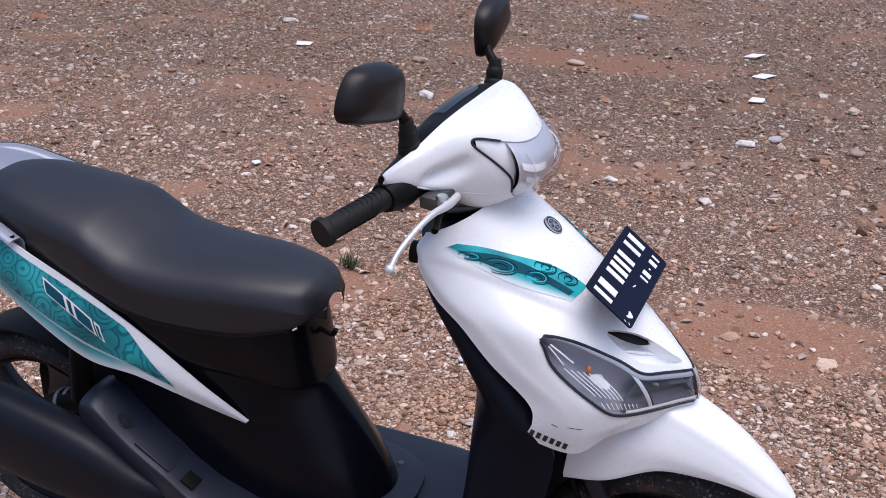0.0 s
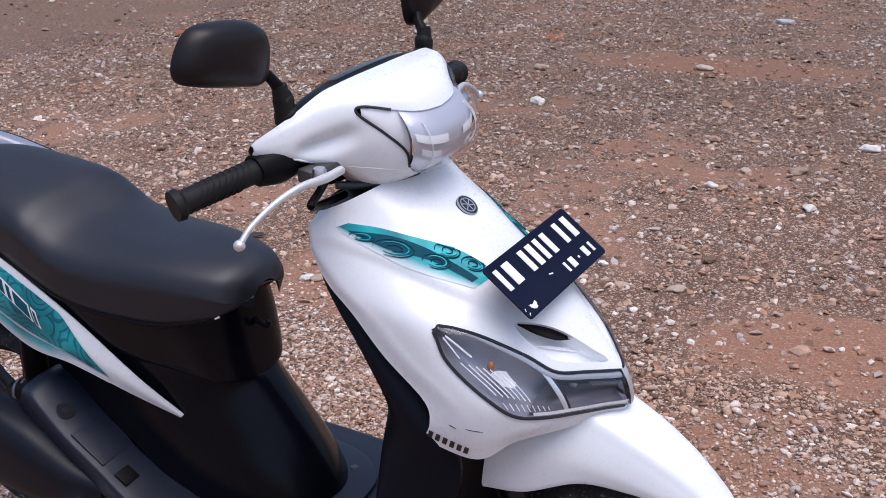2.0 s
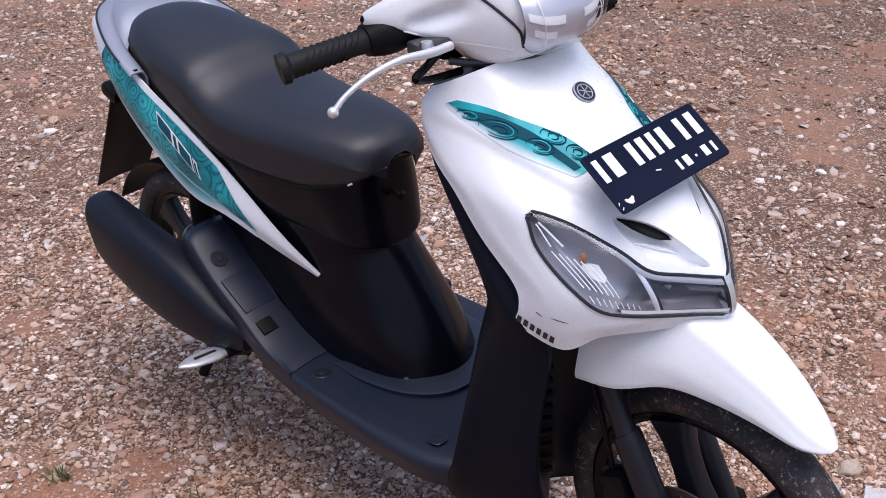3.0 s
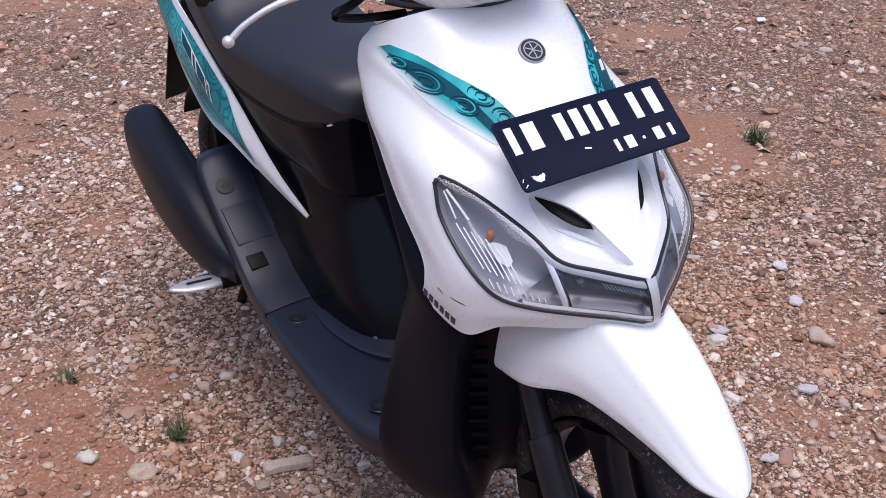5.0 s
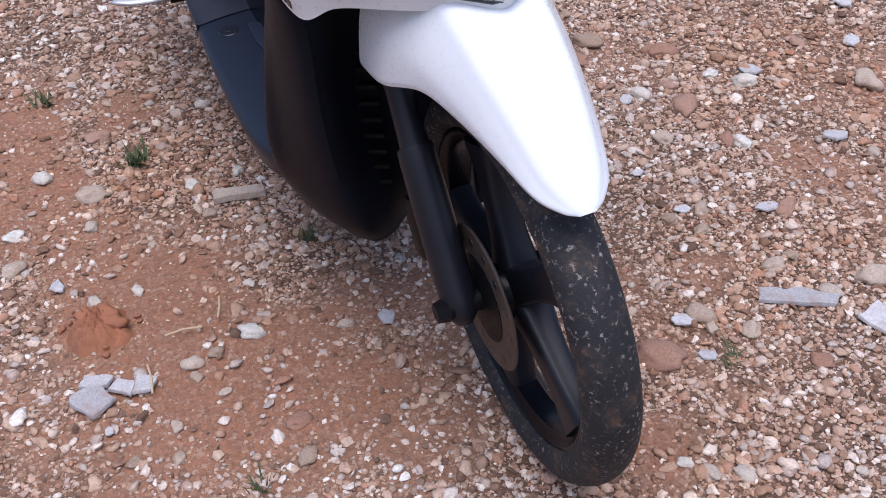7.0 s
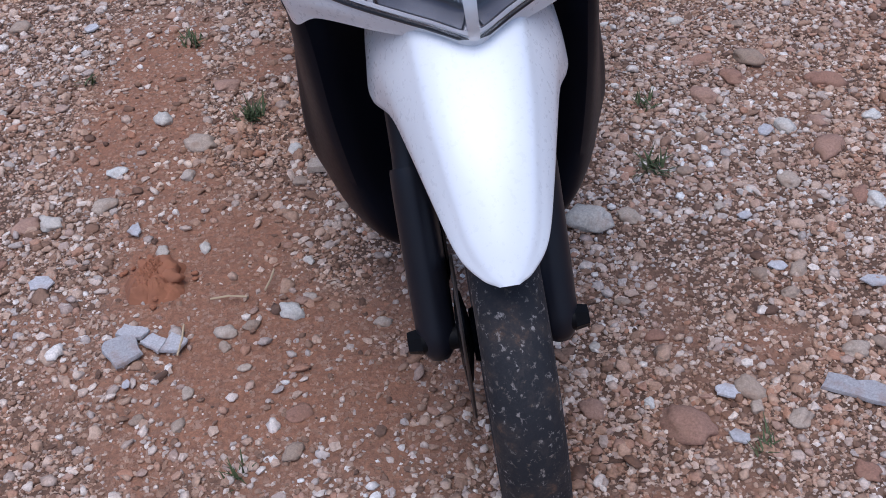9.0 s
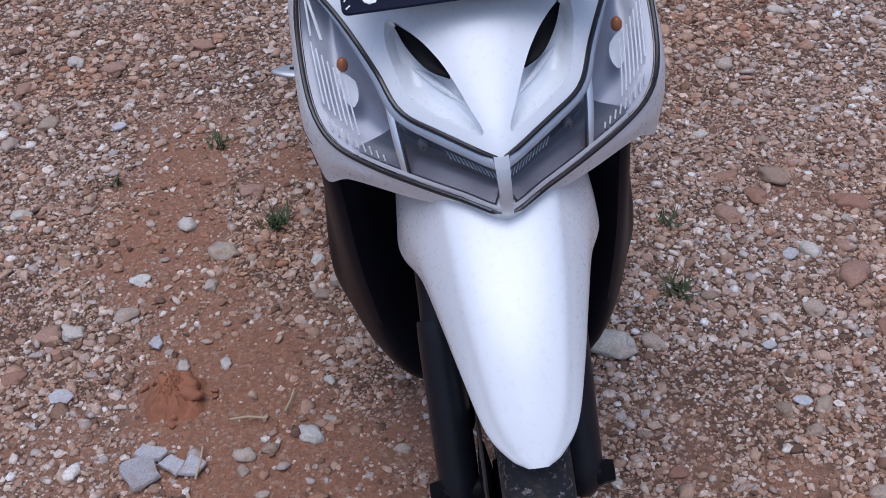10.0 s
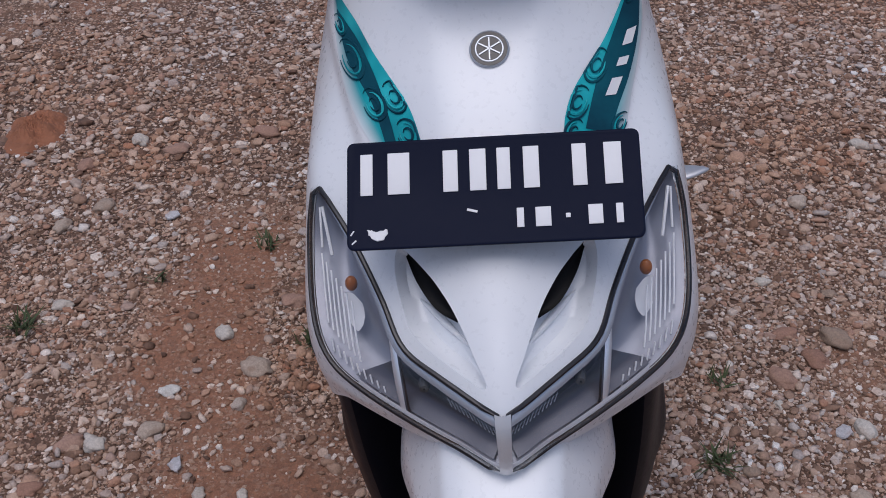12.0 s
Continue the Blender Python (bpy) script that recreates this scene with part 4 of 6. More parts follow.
# black rear cover of the handlebar with the meter
REAR = [
    [(-0.446, 0.23, 1.09), (-0.447, 0.23, 1.089), (-0.447, 0.23, 1.088), (-0.446, 0.23, 1.087)],
    [(-0.447, 0.225, 1.096), (-0.455, 0.225, 1.09), (-0.458, 0.225, 1.08), (-0.445, 0.225, 1.072)],
    [(-0.421, 0.175, 1.12), (-0.45, 0.175, 1.105), (-0.46, 0.17, 1.07), (-0.42, 0.17, 1.045)],
    [(-0.401, 0.12, 1.145), (-0.445, 0.115, 1.13), (-0.485, 0.11, 1.06), (-0.42, 0.11, 1.0)],
    [(-0.4, 0.0, 1.149), (-0.45, 0.0, 1.137), (-0.495, 0.0, 1.05), (-0.43, 0.0, 0.99)],
]
rear_rows = REAR + [[(x, -y, z) for x, y, z in r] for r in reversed(REAR[:-1])]
part("rear_cowl", thick(sheet(skin(rear_rows, 50, 14)), 0.003), BLACK, scooter, "black rear cover of the handlebar", turn=STEERED)
part("meter_glass", sheet(skin([[(-0.415, y, 1.151 - 0.3 * y * y), (-0.44, y, 1.146 - 0.3 * y * y), (-0.468, y, 1.12 - 0.3 * y * y)] for y in (-0.08, -0.04, 0, 0.04, 0.08)], 20, 10)), clear_cover("meter cover", (0.7, 0.72, 0.75), 1.0), scooter, "clear meter cover", turn=STEERED)
part("under_cowl", tube([(-0.388, -0.132, 1.012), (-0.364, -0.097, 1.004), (-0.343, -0.05, 1.001), (-0.334, 0, 1.0), (-0.343, 0.05, 1.001), (-0.364, 0.097, 1.004), (-0.388, 0.132, 1.012)], 0.006, 8, 20), FILM_BLACK, scooter, "black gap seal under the cowl", turn=STEERED)
for side in (-1, 1):
    part("cowl_lip", tube([on_cowl(side * y, z, -0.001) for y, z in ((0.2, 1.07), (0.17, 1.057), (0.13, 1.043), (0.1, 1.034), (0.074, 1.026))], 0.0016, 8, 24), WHITE, scooter, "lower lip of the white cowl", turn=STEERED)
part("steering_neck", tube([(-0.405, 0, 0.88), (-0.42, 0, 1.05)], 0.05, 20), BLACK, scooter, turn=STEERED)

for side in (-1, 1):
    s = side
    bar = part("handlebar", tube([(-0.43, s * 0.1, 1.07), (-0.438, s * 0.2, 1.062), (-0.485, s * 0.345, 1.042)], 0.011, 12, 16), BLACK, scooter, "black handlebar tube", turn=STEERED)
    grip = part("grip", tube([(-0.445, s * 0.225, 1.058), (-0.45, s * 0.24, 1.056), (-0.466, s * 0.29, 1.05), (-0.482, s * 0.337, 1.043)], [0.0195, 0.017, 0.0165, 0.0175], 20, 24), RUBBER, bar, "ribbed black rubber grip", turn=STEERED)
    part("grip_flange", tube([(-0.4815, s * 0.336, 1.0432), (-0.4835, s * 0.341, 1.0425), (-0.487, s * 0.35, 1.041)], [0.0175, 0.0225, 0.0215], 20), RUBBER, bar, turn=STEERED)
    for k in range(9):
        w = 0.12 + 0.09 * k
        c = Vector((-0.45, s * 0.24, 1.056)).lerp(Vector((-0.482, s * 0.337, 1.043)), w)
        d = Vector((-0.032, s * 0.097, -0.013)).normalized()
        a = d.cross(Vector((0, 0, 1))).normalized()
        b = d.cross(a)
        pts = [np.array(c + 0.0172 * (math.cos(t) * a + math.sin(t) * b) + d * 0.013 * math.sin(t)) for t in [math.pi * q / 8 for q in range(17)]]
        part("grip_ridge", tube(pts, 0.0012, 5), RUBBER, bar, turn=STEERED)
    part("switch_housing", tube([(-0.432, s * 0.165, 1.063), (-0.44, s * 0.2, 1.06), (-0.447, s * 0.232, 1.057)], [0.026, 0.03, 0.0225], 20, 10), BLACK, bar, "black switch housing", turn=STEERED)
    pull = 0.062 if s > 0 else 0.0
    lever = part("brake_lever", tube([(-0.362 - 0.3 * pull, s * 0.15, 1.045), (-0.36 - 0.5 * pull, s * 0.19, 1.046), (-0.363 - 0.8 * pull, s * 0.24, 1.05), (-0.368 - pull, s * 0.288, 1.042), (-0.376 - pull, s * 0.325, 1.024), (-0.379 - pull, s * 0.345, 1.008)], [0.0065, 0.0065, 0.0052, 0.0044, 0.004, 0.0044], 12, 40), LEVER, bar, "polished metal brake lever", turn=STEERED)
    ball = bmesh.new()
    bmesh.ops.create_uvsphere(ball, u_segments=16, v_segments=10, radius=0.0078)
    bmesh.ops.transform(ball, matrix=Matrix.Translation((-0.379 - pull, s * 0.348, 1.006)), verts=ball.verts)
    part("lever_knob", ball, LEVER, bar, turn=STEERED)
    part("lever_holder", block((0.03, 0.062, 0.022), (-0.388, s * 0.165, 1.044), (0, 0, s * 8), 0.007), CAST, bar, "grey lever holder", turn=STEERED)
    part("lever_pivot", turned([(0.0001, 0.013), (0.008, 0.013), (0.01, 0.01), (0.01, 0)], (-0.372, s * 0.185, 1.045), 16, "z"), STEEL, bar, turn=STEERED)
    part("brake_hose", tube([(-0.385, s * 0.14, 1.04), (-0.38, s * 0.18, 1.02), (-0.372, s * 0.21, 1.012), (-0.39, s * 0.17, 0.995), (-0.4, s * 0.1, 0.985)], 0.006, 8, 24), BLACK, bar, turn=STEERED)
    # mirror; the far one is turned in a little
    mx, my, mz = (-0.026, -0.018, -0.012) if s > 0 else (0, 0, 0)
    stalk = part("mirror", tube([(-0.432, s * 0.172, 1.125), (-0.434, s * 0.176, 1.155), (-0.437 + mx * 0.4, s * (0.19 + my * 0.4), 1.178 + mz * 0.4), (-0.44 + mx * 0.8, s * (0.215 + my * 0.8), 1.205 + mz), (-0.442 + mx, s * (0.235 + my), 1.222 + mz)], [0.011, 0.0095, 0.0075, 0.007, 0.0095], 14, 24), BLACK, scooter, "black rear mirror on a stalk", turn=STEERED)
    part("boot", tube([(-0.432, s * 0.17, 1.112), (-0.4325, s * 0.171, 1.126), (-0.433, s * 0.173, 1.132), (-0.433, s * 0.174, 1.145), (-0.4335, s * 0.176, 1.15), (-0.434, s * 0.178, 1.166)], [0.018, 0.0175, 0.0145, 0.015, 0.0125, 0.0105], 16, 30), RUBBER, stalk, "rubber boot", turn=STEERED)
    OUT = [(-0.069, -0.004), (-0.066, -0.034), (-0.035, -0.044), (0.03, -0.047), (0.06, -0.044), (0.067, -0.012), (0.061, 0.028), (0.036, 0.046), (-0.012, 0.044), (-0.05, 0.032)]
    tip = radians(12)
    OUT = [((1.22 if q > 0 else 1.0) * q, p) for q, p in OUT]
    OUT = [(a * math.cos(tip) + (b * 0.92 - 0.003) * math.sin(tip), (b * 0.92 - 0.003) * math.cos(tip) - a * math.sin(tip)) for a, b in OUT]
    ol = spline(OUT, 48, closed=True)
    rows = []
    for sc, d in ((0.002, 0.03), (0.35, 0.0295), (0.7, 0.026), (0.9, 0.018), (1.0, 0.005), (1.0, -0.004), (0.95, -0.006), (0.94, -0.004)):
        rows.append([(-0.45 + mx + d - 0.1 * (-a * sc), s * (0.27 + my - a * sc), 1.232 + mz + b * sc) for a, b in ol])
    part("mirror_shell", sheet(np.array(rows), closed=True), MIRROR_SHELL, stalk, "black mirror shell", turn=STEERED)
    part("mirror_glass", sheet(np.array([[(-0.4535 + mx - 0.1 * (-a * sc), s * (0.27 + my - a * sc), 1.232 + mz + b * sc) for a, b in ol] for sc in (0.95, 0.5, 0.002)]), closed=True), plain("mirror glass", (0.9, 0.9, 0.9), 0.03, 1.0, dirt_amount=0.0), stalk, "mirror glass", turn=STEERED)

# ---- leg shield and black lower cowl ----
# rings from the top down: front middle, front side, outer side, back side, back middle
SHIELD = [
    [(-0.375, 0, 0.985), (-0.385, 0.07, 0.98), (-0.41, 0.125, 0.97), (-0.435, 0.12, 0.965), (-0.445, 0.06, 0.97), (-0.445, 0, 0.97)],
    [(-0.3, 0, 0.9), (-0.31, 0.09, 0.895), (-0.385, 0.155, 0.885), (-0.415, 0.145, 0.88), (-0.435, 0.08, 0.88), (-0.44, 0, 0.88)],
    [(-0.22, 0, 0.8), (-0.24, 0.09, 0.795), (-0.31, 0.17, 0.785), (-0.35, 0.16, 0.78), (-0.39, 0.09, 0.78), (-0.41, 0, 0.78)],
    [(-0.19, 0, 0.7), (-0.19, 0.1, 0.69), (-0.22, 0.178, 0.68), (-0.29, 0.175, 0.69), (-0.345, 0.1, 0.69), (-0.37, 0, 0.69)],
]
SHIELD += [
    [(-0.28, 0, 0.6), (-0.25, 0.08, 0.6), (-0.19, 0.158, 0.62), (-0.27, 0.182, 0.6), (-0.335, 0.15, 0.59), (-0.365, 0, 0.59)],
    [(-0.3, 0, 0.48), (-0.28, 0.08, 0.48), (-0.215, 0.155, 0.48), (-0.3, 0.188, 0.48), (-0.345, 0.178, 0.47), (-0.365, 0, 0.47)],
    [(-0.31, 0, 0.36), (-0.28, 0.085, 0.36), (-0.235, 0.145, 0.36), (-0.32, 0.19, 0.36), (-0.37, 0.188, 0.36), (-0.375, 0, 0.36)],
    [(-0.315, 0, 0.26), (-0.265, 0.08, 0.26), (-0.25, 0.128, 0.265), (-0.34, 0.176, 0.27), (-0.42, 0.165, 0.27), (-0.44, 0, 0.27)],
    [(-0.35, 0, 0.195), (-0.3, 0.07, 0.195), (-0.295, 0.105, 0.2), (-0.36, 0.135, 0.2), (-0.42, 0.12, 0.2), (-0.44, 0, 0.2)],
]
ring_rows = [[(x, 0.96 * y, z) for x, y, z in r] + [(x, -y, z) for x, y, z in reversed(r[1:-1])] for r in SHIELD]
part("leg_shield", sheet(skin(ring_rows, 70, 60, closed=True), closed=True, caps=True), BLACK_SHIELD, scooter, "glossy black leg shield and lower cowl", turn=Matrix.Translation((0, -0.008, 0)))
for k in range(9):
    part("cowl_rib", block((0.012, 0.06, 0.007), (-0.278 - 0.0008 * k, -0.098, 0.52 - 0.026 * k), (0, 0, -32), 0.002), BLACK, scooter)
part("key_lock", turned([(0.0001, 0.008), (0.016, 0.008), (0.019, 0.0), (0.019, -0.02)], (-0.455, -0.07, 0.9), 20, "x"), BLACK, scooter)

# ---- floorboard ----
FLOOR = [
    [(-0.33, 0, 0.345), (-0.33, 0.09, 0.345), (-0.345, 0.15, 0.342), (-0.355, 0.185, 0.325), (-0.36, 0.187, 0.29)],
    [(-0.45, 0, 0.342), (-0.45, 0.1, 0.342), (-0.45, 0.175, 0.34), (-0.45, 0.218, 0.328), (-0.45, 0.214, 0.285)],
    [(-0.64, 0, 0.345), (-0.64, 0.1, 0.345), (-0.64, 0.19, 0.343), (-0.64, 0.222, 0.335), (-0.64, 0.216, 0.29)],
    [(-0.8, 0, 0.352), (-0.8, 0.1, 0.352), (-0.8, 0.19, 0.35), (-0.8, 0.214, 0.342), (-0.8, 0.208, 0.3)],
]
floor_grid = skin(both_sides(FLOOR), 50, 60)
floor_grid[:, :, 1] = np.where(floor_grid[:, :, 1] > 0, floor_grid[:, :, 1] * 0.9, floor_grid[:, :, 1])
part("floorboard", thick(sheet(floor_grid), 0.004), FLOOR_GREY, scooter, "dark grey plastic floorboard")
RISER = [
    [(-0.78, 0.11, 0.352), (-0.78, 0.16, 0.353), (-0.78, 0.205, 0.35), (-0.78, 0.216, 0.346), (-0.78, 0.211, 0.3)],
    [(-0.86, 0.115, 0.378), (-0.86, 0.16, 0.38), (-0.86, 0.202, 0.376), (-0.86, 0.213, 0.366), (-0.86, 0.209, 0.32)],
    [(-0.92, 0.12, 0.418), (-0.92, 0.16, 0.42), (-0.92, 0.2, 0.416), (-0.92, 0.211, 0.405), (-0.92, 0.208, 0.36)],
    [(-1.0, 0.1, 0.472), (-1.0, 0.16, 0.474), (-1.0, 0.198, 0.468), (-1.0, 0.209, 0.455), (-1.0, 0.208, 0.405)],
    [(-1.07, 0.095, 0.53), (-1.07, 0.15, 0.532), (-1.07, 0.192, 0.525), (-1.07, 0.204, 0.51), (-1.07, 0.204, 0.455)],
    [(-1.105, 0.105, 0.535), (-1.107, 0.15, 0.535), (-1.108, 0.185, 0.528), (-1.11, 0.195, 0.51), (-1.108, 0.196, 0.47)],
]
for side in (-1, 1):
    bm = sheet(skin(RISER, 40, 24))
    if side < 0:
        flip(bm)
    riser = part("side_footrest", thick(bm, 0.004), FLOOR_GREY, scooter, "dark grey plastic rear foot panel")
    part("foot_pad", block((0.085, 0.07, 0.006), (-0.955, side * 0.163, 0.4412), (0, 34, 0), 0.0028), FLOOR_GREY, riser, "slightly raised foot pad")
    part("pad_recess", block((0.03, 0.034, 0.004), (-0.885, side * 0.178, 0.3966), (0, 34, 0), 0.0012), BLACK, riser, "dark recess")
    for px, py, pz, tilt in ((-1.023, 0.172, 0.492, 38), (-0.738, 0.172, 0.3475, 0), (-0.44, 0.168, 0.3435, 0)):
        rot = Matrix.Translation((px, side * py, pz)) @ pose(0, 0, 0, 0, tilt, 0)
        part("screw_recess", turned([(0.0175, 0.0004), (0.0165, 0.0012), (0.0001, 0.0012)], (0, 0, 0), 24, "z"), FILM_BLACK, riser, "dark round screw recess", turn=rot)
        part("screw_head", turned([(0.0001, 0.0022), (0.0055, 0.0022), (0.0065, 0.001)], (0, 0, 0), 12, "z"), FLOOR_GREY, riser, turn=rot)

# horseshoe cover plate on the floor round the tunnel's foot
PL = spline([(-0.74, 0.14), (-0.66, 0.142), (-0.57, 0.12), (-0.512, 0.07), (-0.498, 0)], 24)
outline = [(x, y) for x, y in PL] + [(x, -y) for x, y in reversed(PL[:-1])]
rows = [[(x, y, 0.343) for x, y in outline], [(x, y, 0.3505) for x, y in outline], [(-0.66 + (x + 0.66) * 0.96, y * 0.96, 0.3525) for x, y in outline], [(-0.66 + (x + 0.66) * 0.3, y * 0.5, 0.3525) for x, y in outline]]
cover = part("floor_cover", sheet(np.array(rows)), FLOOR_GREY, scooter, "raised dark plastic floor cover")
for px, py in ((-0.6, -0.085), (-0.565, 0.075)):
    part("cover_screw", turned([(0.0001, 0.003), (0.006, 0.003), (0.008, 0.0)], (px, py, 0.3525), 14, "z"), CAST, cover)

# ---- tunnel and body below the seat ----
TUNNEL = [
    [(-0.545, 0, 0.345), (-0.562, 0.055, 0.345), (-0.62, 0.105, 0.345), (-0.75, 0.124, 0.345), (-0.95, 0.118, 0.345), (-1.06, 0.11, 0.36)],
    [(-0.562, 0, 0.4), (-0.58, 0.045, 0.4), (-0.64, 0.098, 0.41), (-0.76, 0.113, 0.43), (-0.95, 0.116, 0.44), (-1.06, 0.11, 0.45)],
    [(-0.605, 0, 0.475), (-0.62, 0.036, 0.475), (-0.675, 0.084, 0.48), (-0.78, 0.098, 0.5), (-0.95, 0.114, 0.52), (-1.08, 0.112, 0.53)],
]
TUNNEL += [
    [(-0.67, 0, 0.565), (-0.68, 0.034, 0.565), (-0.72, 0.068, 0.568), (-0.8, 0.09, 0.58), (-0.95, 0.12, 0.6), (-1.12, 0.128, 0.62)],
    [(-0.68, 0, 0.582), (-0.688, 0.055, 0.584), (-0.725, 0.09, 0.588), (-0.8, 0.1, 0.6), (-0.96, 0.125, 0.64), (-1.2, 0.13, 0.7)],
    [(-0.692, 0, 0.68), (-0.7, 0.058, 0.68), (-0.738, 0.098, 0.68), (-0.82, 0.116, 0.69), (-0.97, 0.13, 0.72), (-1.3, 0.12, 0.79)],
    [(-0.703, 0, 0.74), (-0.712, 0.05, 0.74), (-0.75, 0.09, 0.74), (-0.82, 0.11, 0.74), (-0.97, 0.12, 0.76), (-1.3, 0.11, 0.83)],
]
part("body_tunnel", sheet(skin(both_sides(TUNNEL), 60, 80)), BLACK_GLOSS, scooter, "glossy black body below the seat")
part("bag_hook", tube([(-0.692, 0.0, 0.672), (-0.668, 0.0, 0.664), (-0.66, 0.0, 0.676)], 0.005, 8, 10), BLACK, scooter, "black bag hook under the seat")

# ---- seat ----
SEAT_X = (-0.66, -0.675, -0.71, -0.8, -0.93, -1.02, -1.075, -1.12, -1.22, -1.31, -1.365, -1.385)
SEAT_TOP = (0.752, 0.775, 0.792, 0.802, 0.804, 0.816, 0.845, 0.868, 0.886, 0.897, 0.895, 0.88)
SEAT_W = (0.035, 0.07, 0.095, 0.118, 0.134, 0.142, 0.142, 0.14, 0.13, 0.112, 0.08, 0.03)
SEAT_LOW = (0.738, 0.725, 0.71, 0.69, 0.69, 0.707, 0.727, 0.745, 0.785, 0.825, 0.85, 0.865)
rows = []
for x, zt, w, zb in zip(SEAT_X, SEAT_TOP, SEAT_W, SEAT_LOW):
    rows.append([(x, 0, zt), (x, w * 0.45, zt - 0.002), (x, w * 0.8, zt - 0.014), (x, w * 0.98, zt - 0.038), (x, w, (zt + zb) / 2 - 0.012), (x, w * 0.94, zb), (x - 0.006, w * 0.5, zb + 0.006), (x - 0.008, w * 0.05, zb + 0.008)])
seat = part("seat", sheet(skin(both_sides(rows), 90, 60)), VINYL, scooter, "long black vinyl seat")
edge = [(x, w * 0.95, zb) for x, w, zb in zip(SEAT_X, SEAT_W, SEAT_LOW)]
edge = edge[2:]
part("seat_pan", block((0.14, 0.15, 0.03), (-0.755, 0, 0.728), (0, -6, 0), 0.01), BLACK, seat, "black seat pan")
for side in (-1, 1):
    part("seat_lip", tube([(x, side * y, z) for x, y, z in edge], 0.005, 8, 60), BLACK, seat, "black lower lip of the seat")

for a, b in (((-0.663, -0.024, 0.741), (-0.668, -0.036, 0.737)), ((-0.676, -0.066, 0.727), (-0.682, -0.073, 0.724)), ((-0.693, -0.086, 0.716), (-0.699, -0.092, 0.713))):
    part("worn_spot", tube([a, b], [0.0022, 0.0015], 8), WORN, seat, "pale worn spot on the seat edge")

# ---- rear side covers, tail, decals ----
SIDE = [  # upper edge, middle, lower edge from the front tip back
    [(-0.796, 0.104, 0.506), (-0.799, 0.106, 0.503), (-0.802, 0.105, 0.499)],
    [(-0.87, 0.125, 0.572), (-0.878, 0.13, 0.556), (-0.888, 0.126, 0.535)],
    [(-1.0, 0.137, 0.674), (-1.005, 0.152, 0.63), (-1.0, 0.15, 0.582)],
    [(-1.12, 0.142, 0.745), (-1.125, 0.16, 0.69), (-1.11, 0.156, 0.6)],
    [(-1.25, 0.142, 0.808), (-1.265, 0.158, 0.755), (-1.23, 0.152, 0.665)],
    [(-1.36, 0.122, 0.86), (-1.385, 0.138, 0.815), (-1.37, 0.13, 0.745)],
    [(-1.45, 0.085, 0.9), (-1.475, 0.1, 0.865), (-1.47, 0.095, 0.815)],
]
side_grid = skin(SIDE, 70, 24)
for side in (-1, 1):
    g = side_grid * np.array((1, side, 1))
    cover = part("side_cover", thick(sheet(g), 0.004), WHITE, scooter, "white side cover with teal decal")
    d = g.copy()
    d[:, :, 1] += side * 0.0018
    i0, i1 = 16, 59
    strip, shade, fades = [], [], []
    for i in range(i0, i1):
        lo = 0.1 + 0.64 * (1 - min(1, (i - i0) / 9)) ** 1.3
        hi = 0.76
        line = spline(d[i], 240)
        strip.append(line[[int(v) for v in np.linspace(lo * 239, hi * 239, 16)]])
        shade.append(line[[int(v) for v in np.linspace(0.8 * 239, 0.985 * 239, 8)]])
        fades += [min(1, (k / 7) ** 1.6 + max(0, (28 - i) / 8)) for k in range(8)]
    part("side_decal", sheet(np.array(strip)), TEAL, cover, "teal ringed decal")
    band = part("faded_band", sheet(np.array(shade)), TEAL_PLAIN, cover, "teal print fading out to white")
    band.data.attributes.new("fade", "FLOAT", "POINT").data.foreach_set("value", fades)

    def film_at(u, v, lift):
        a, b = int(u), int(v)
        p, q = u - a, v - b
        c = (d[a, b] * (1 - p) + d[a + 1, b] * p) * (1 - q) + (d[a, b + 1] * (1 - p) + d[a + 1, b + 1] * p) * q
        return c + np.array((0, side * lift, 0))

    for u0, u1 in ((35.6, 39.0), (34.2, 35.0), (30.4, 33.6), (28.8, 29.4)):
        for name, lift, grow, stuff in (("lettering_edge", 0.001, 0.3, PLATE_WHITE), ("lettering_bar", 0.0018, 0, DEEP_TEAL)):
            bar = []
            for a in np.linspace(u0 - grow, u1 + grow, 8):
                mid = 6.8 + (39 - a) / 11 * 4.2
                bar.append([film_at(a - 0.22 * b, mid + b, lift) for b in np.linspace(-2.0 - grow * 2, 2.0 + grow * 2, 6)])
            part(name, sheet(np.array(bar)), stuff, cover, "dark lettering bar with pale edge")
    # grey grab rail along the tail
    rail = [(-1.24, side * 0.144, 0.808), (-1.33, side * 0.13, 0.848), (-1.415, side * 0.094, 0.885), (-1.458, side * 0.04, 0.896), (-1.464, 0, 0.897)]
    run = spline(rail, 36)
    way = np.gradient(run, axis=0)
    rows = []
    for p, q in zip(run, way):
        out = np.array((q[1], -q[0], 0)) * side
        out = -out / np.linalg.norm(out)
        rows.append([p + out * o + np.array((0, 0, u)) for o, u in ((-0.02, 0.008), (-0.014, 0.012), (0.004, 0.012), (0.013, 0.006), (0.016, -0.006), (0.013, -0.022), (0.004, -0.024))])
    rail = part("grab_rail", thick(sheet(skin(rows, 40, 20)), 0.003), GREY_TAIL, scooter, "silver grey grab rail")
    part("rail_gap", tube([r[0] + np.array((0, 0, 0.001)) for r in rows[4:]], 0.0026, 6), FILM_BLACK, rail, "dark gap along the rail")
    part("rail_bolt", turned([(0.0001, 0.003), (0.005, 0.003), (0.006, 0)], (-1.25, side * 0.146, 0.822), 12, "z"), BLACK, rail)
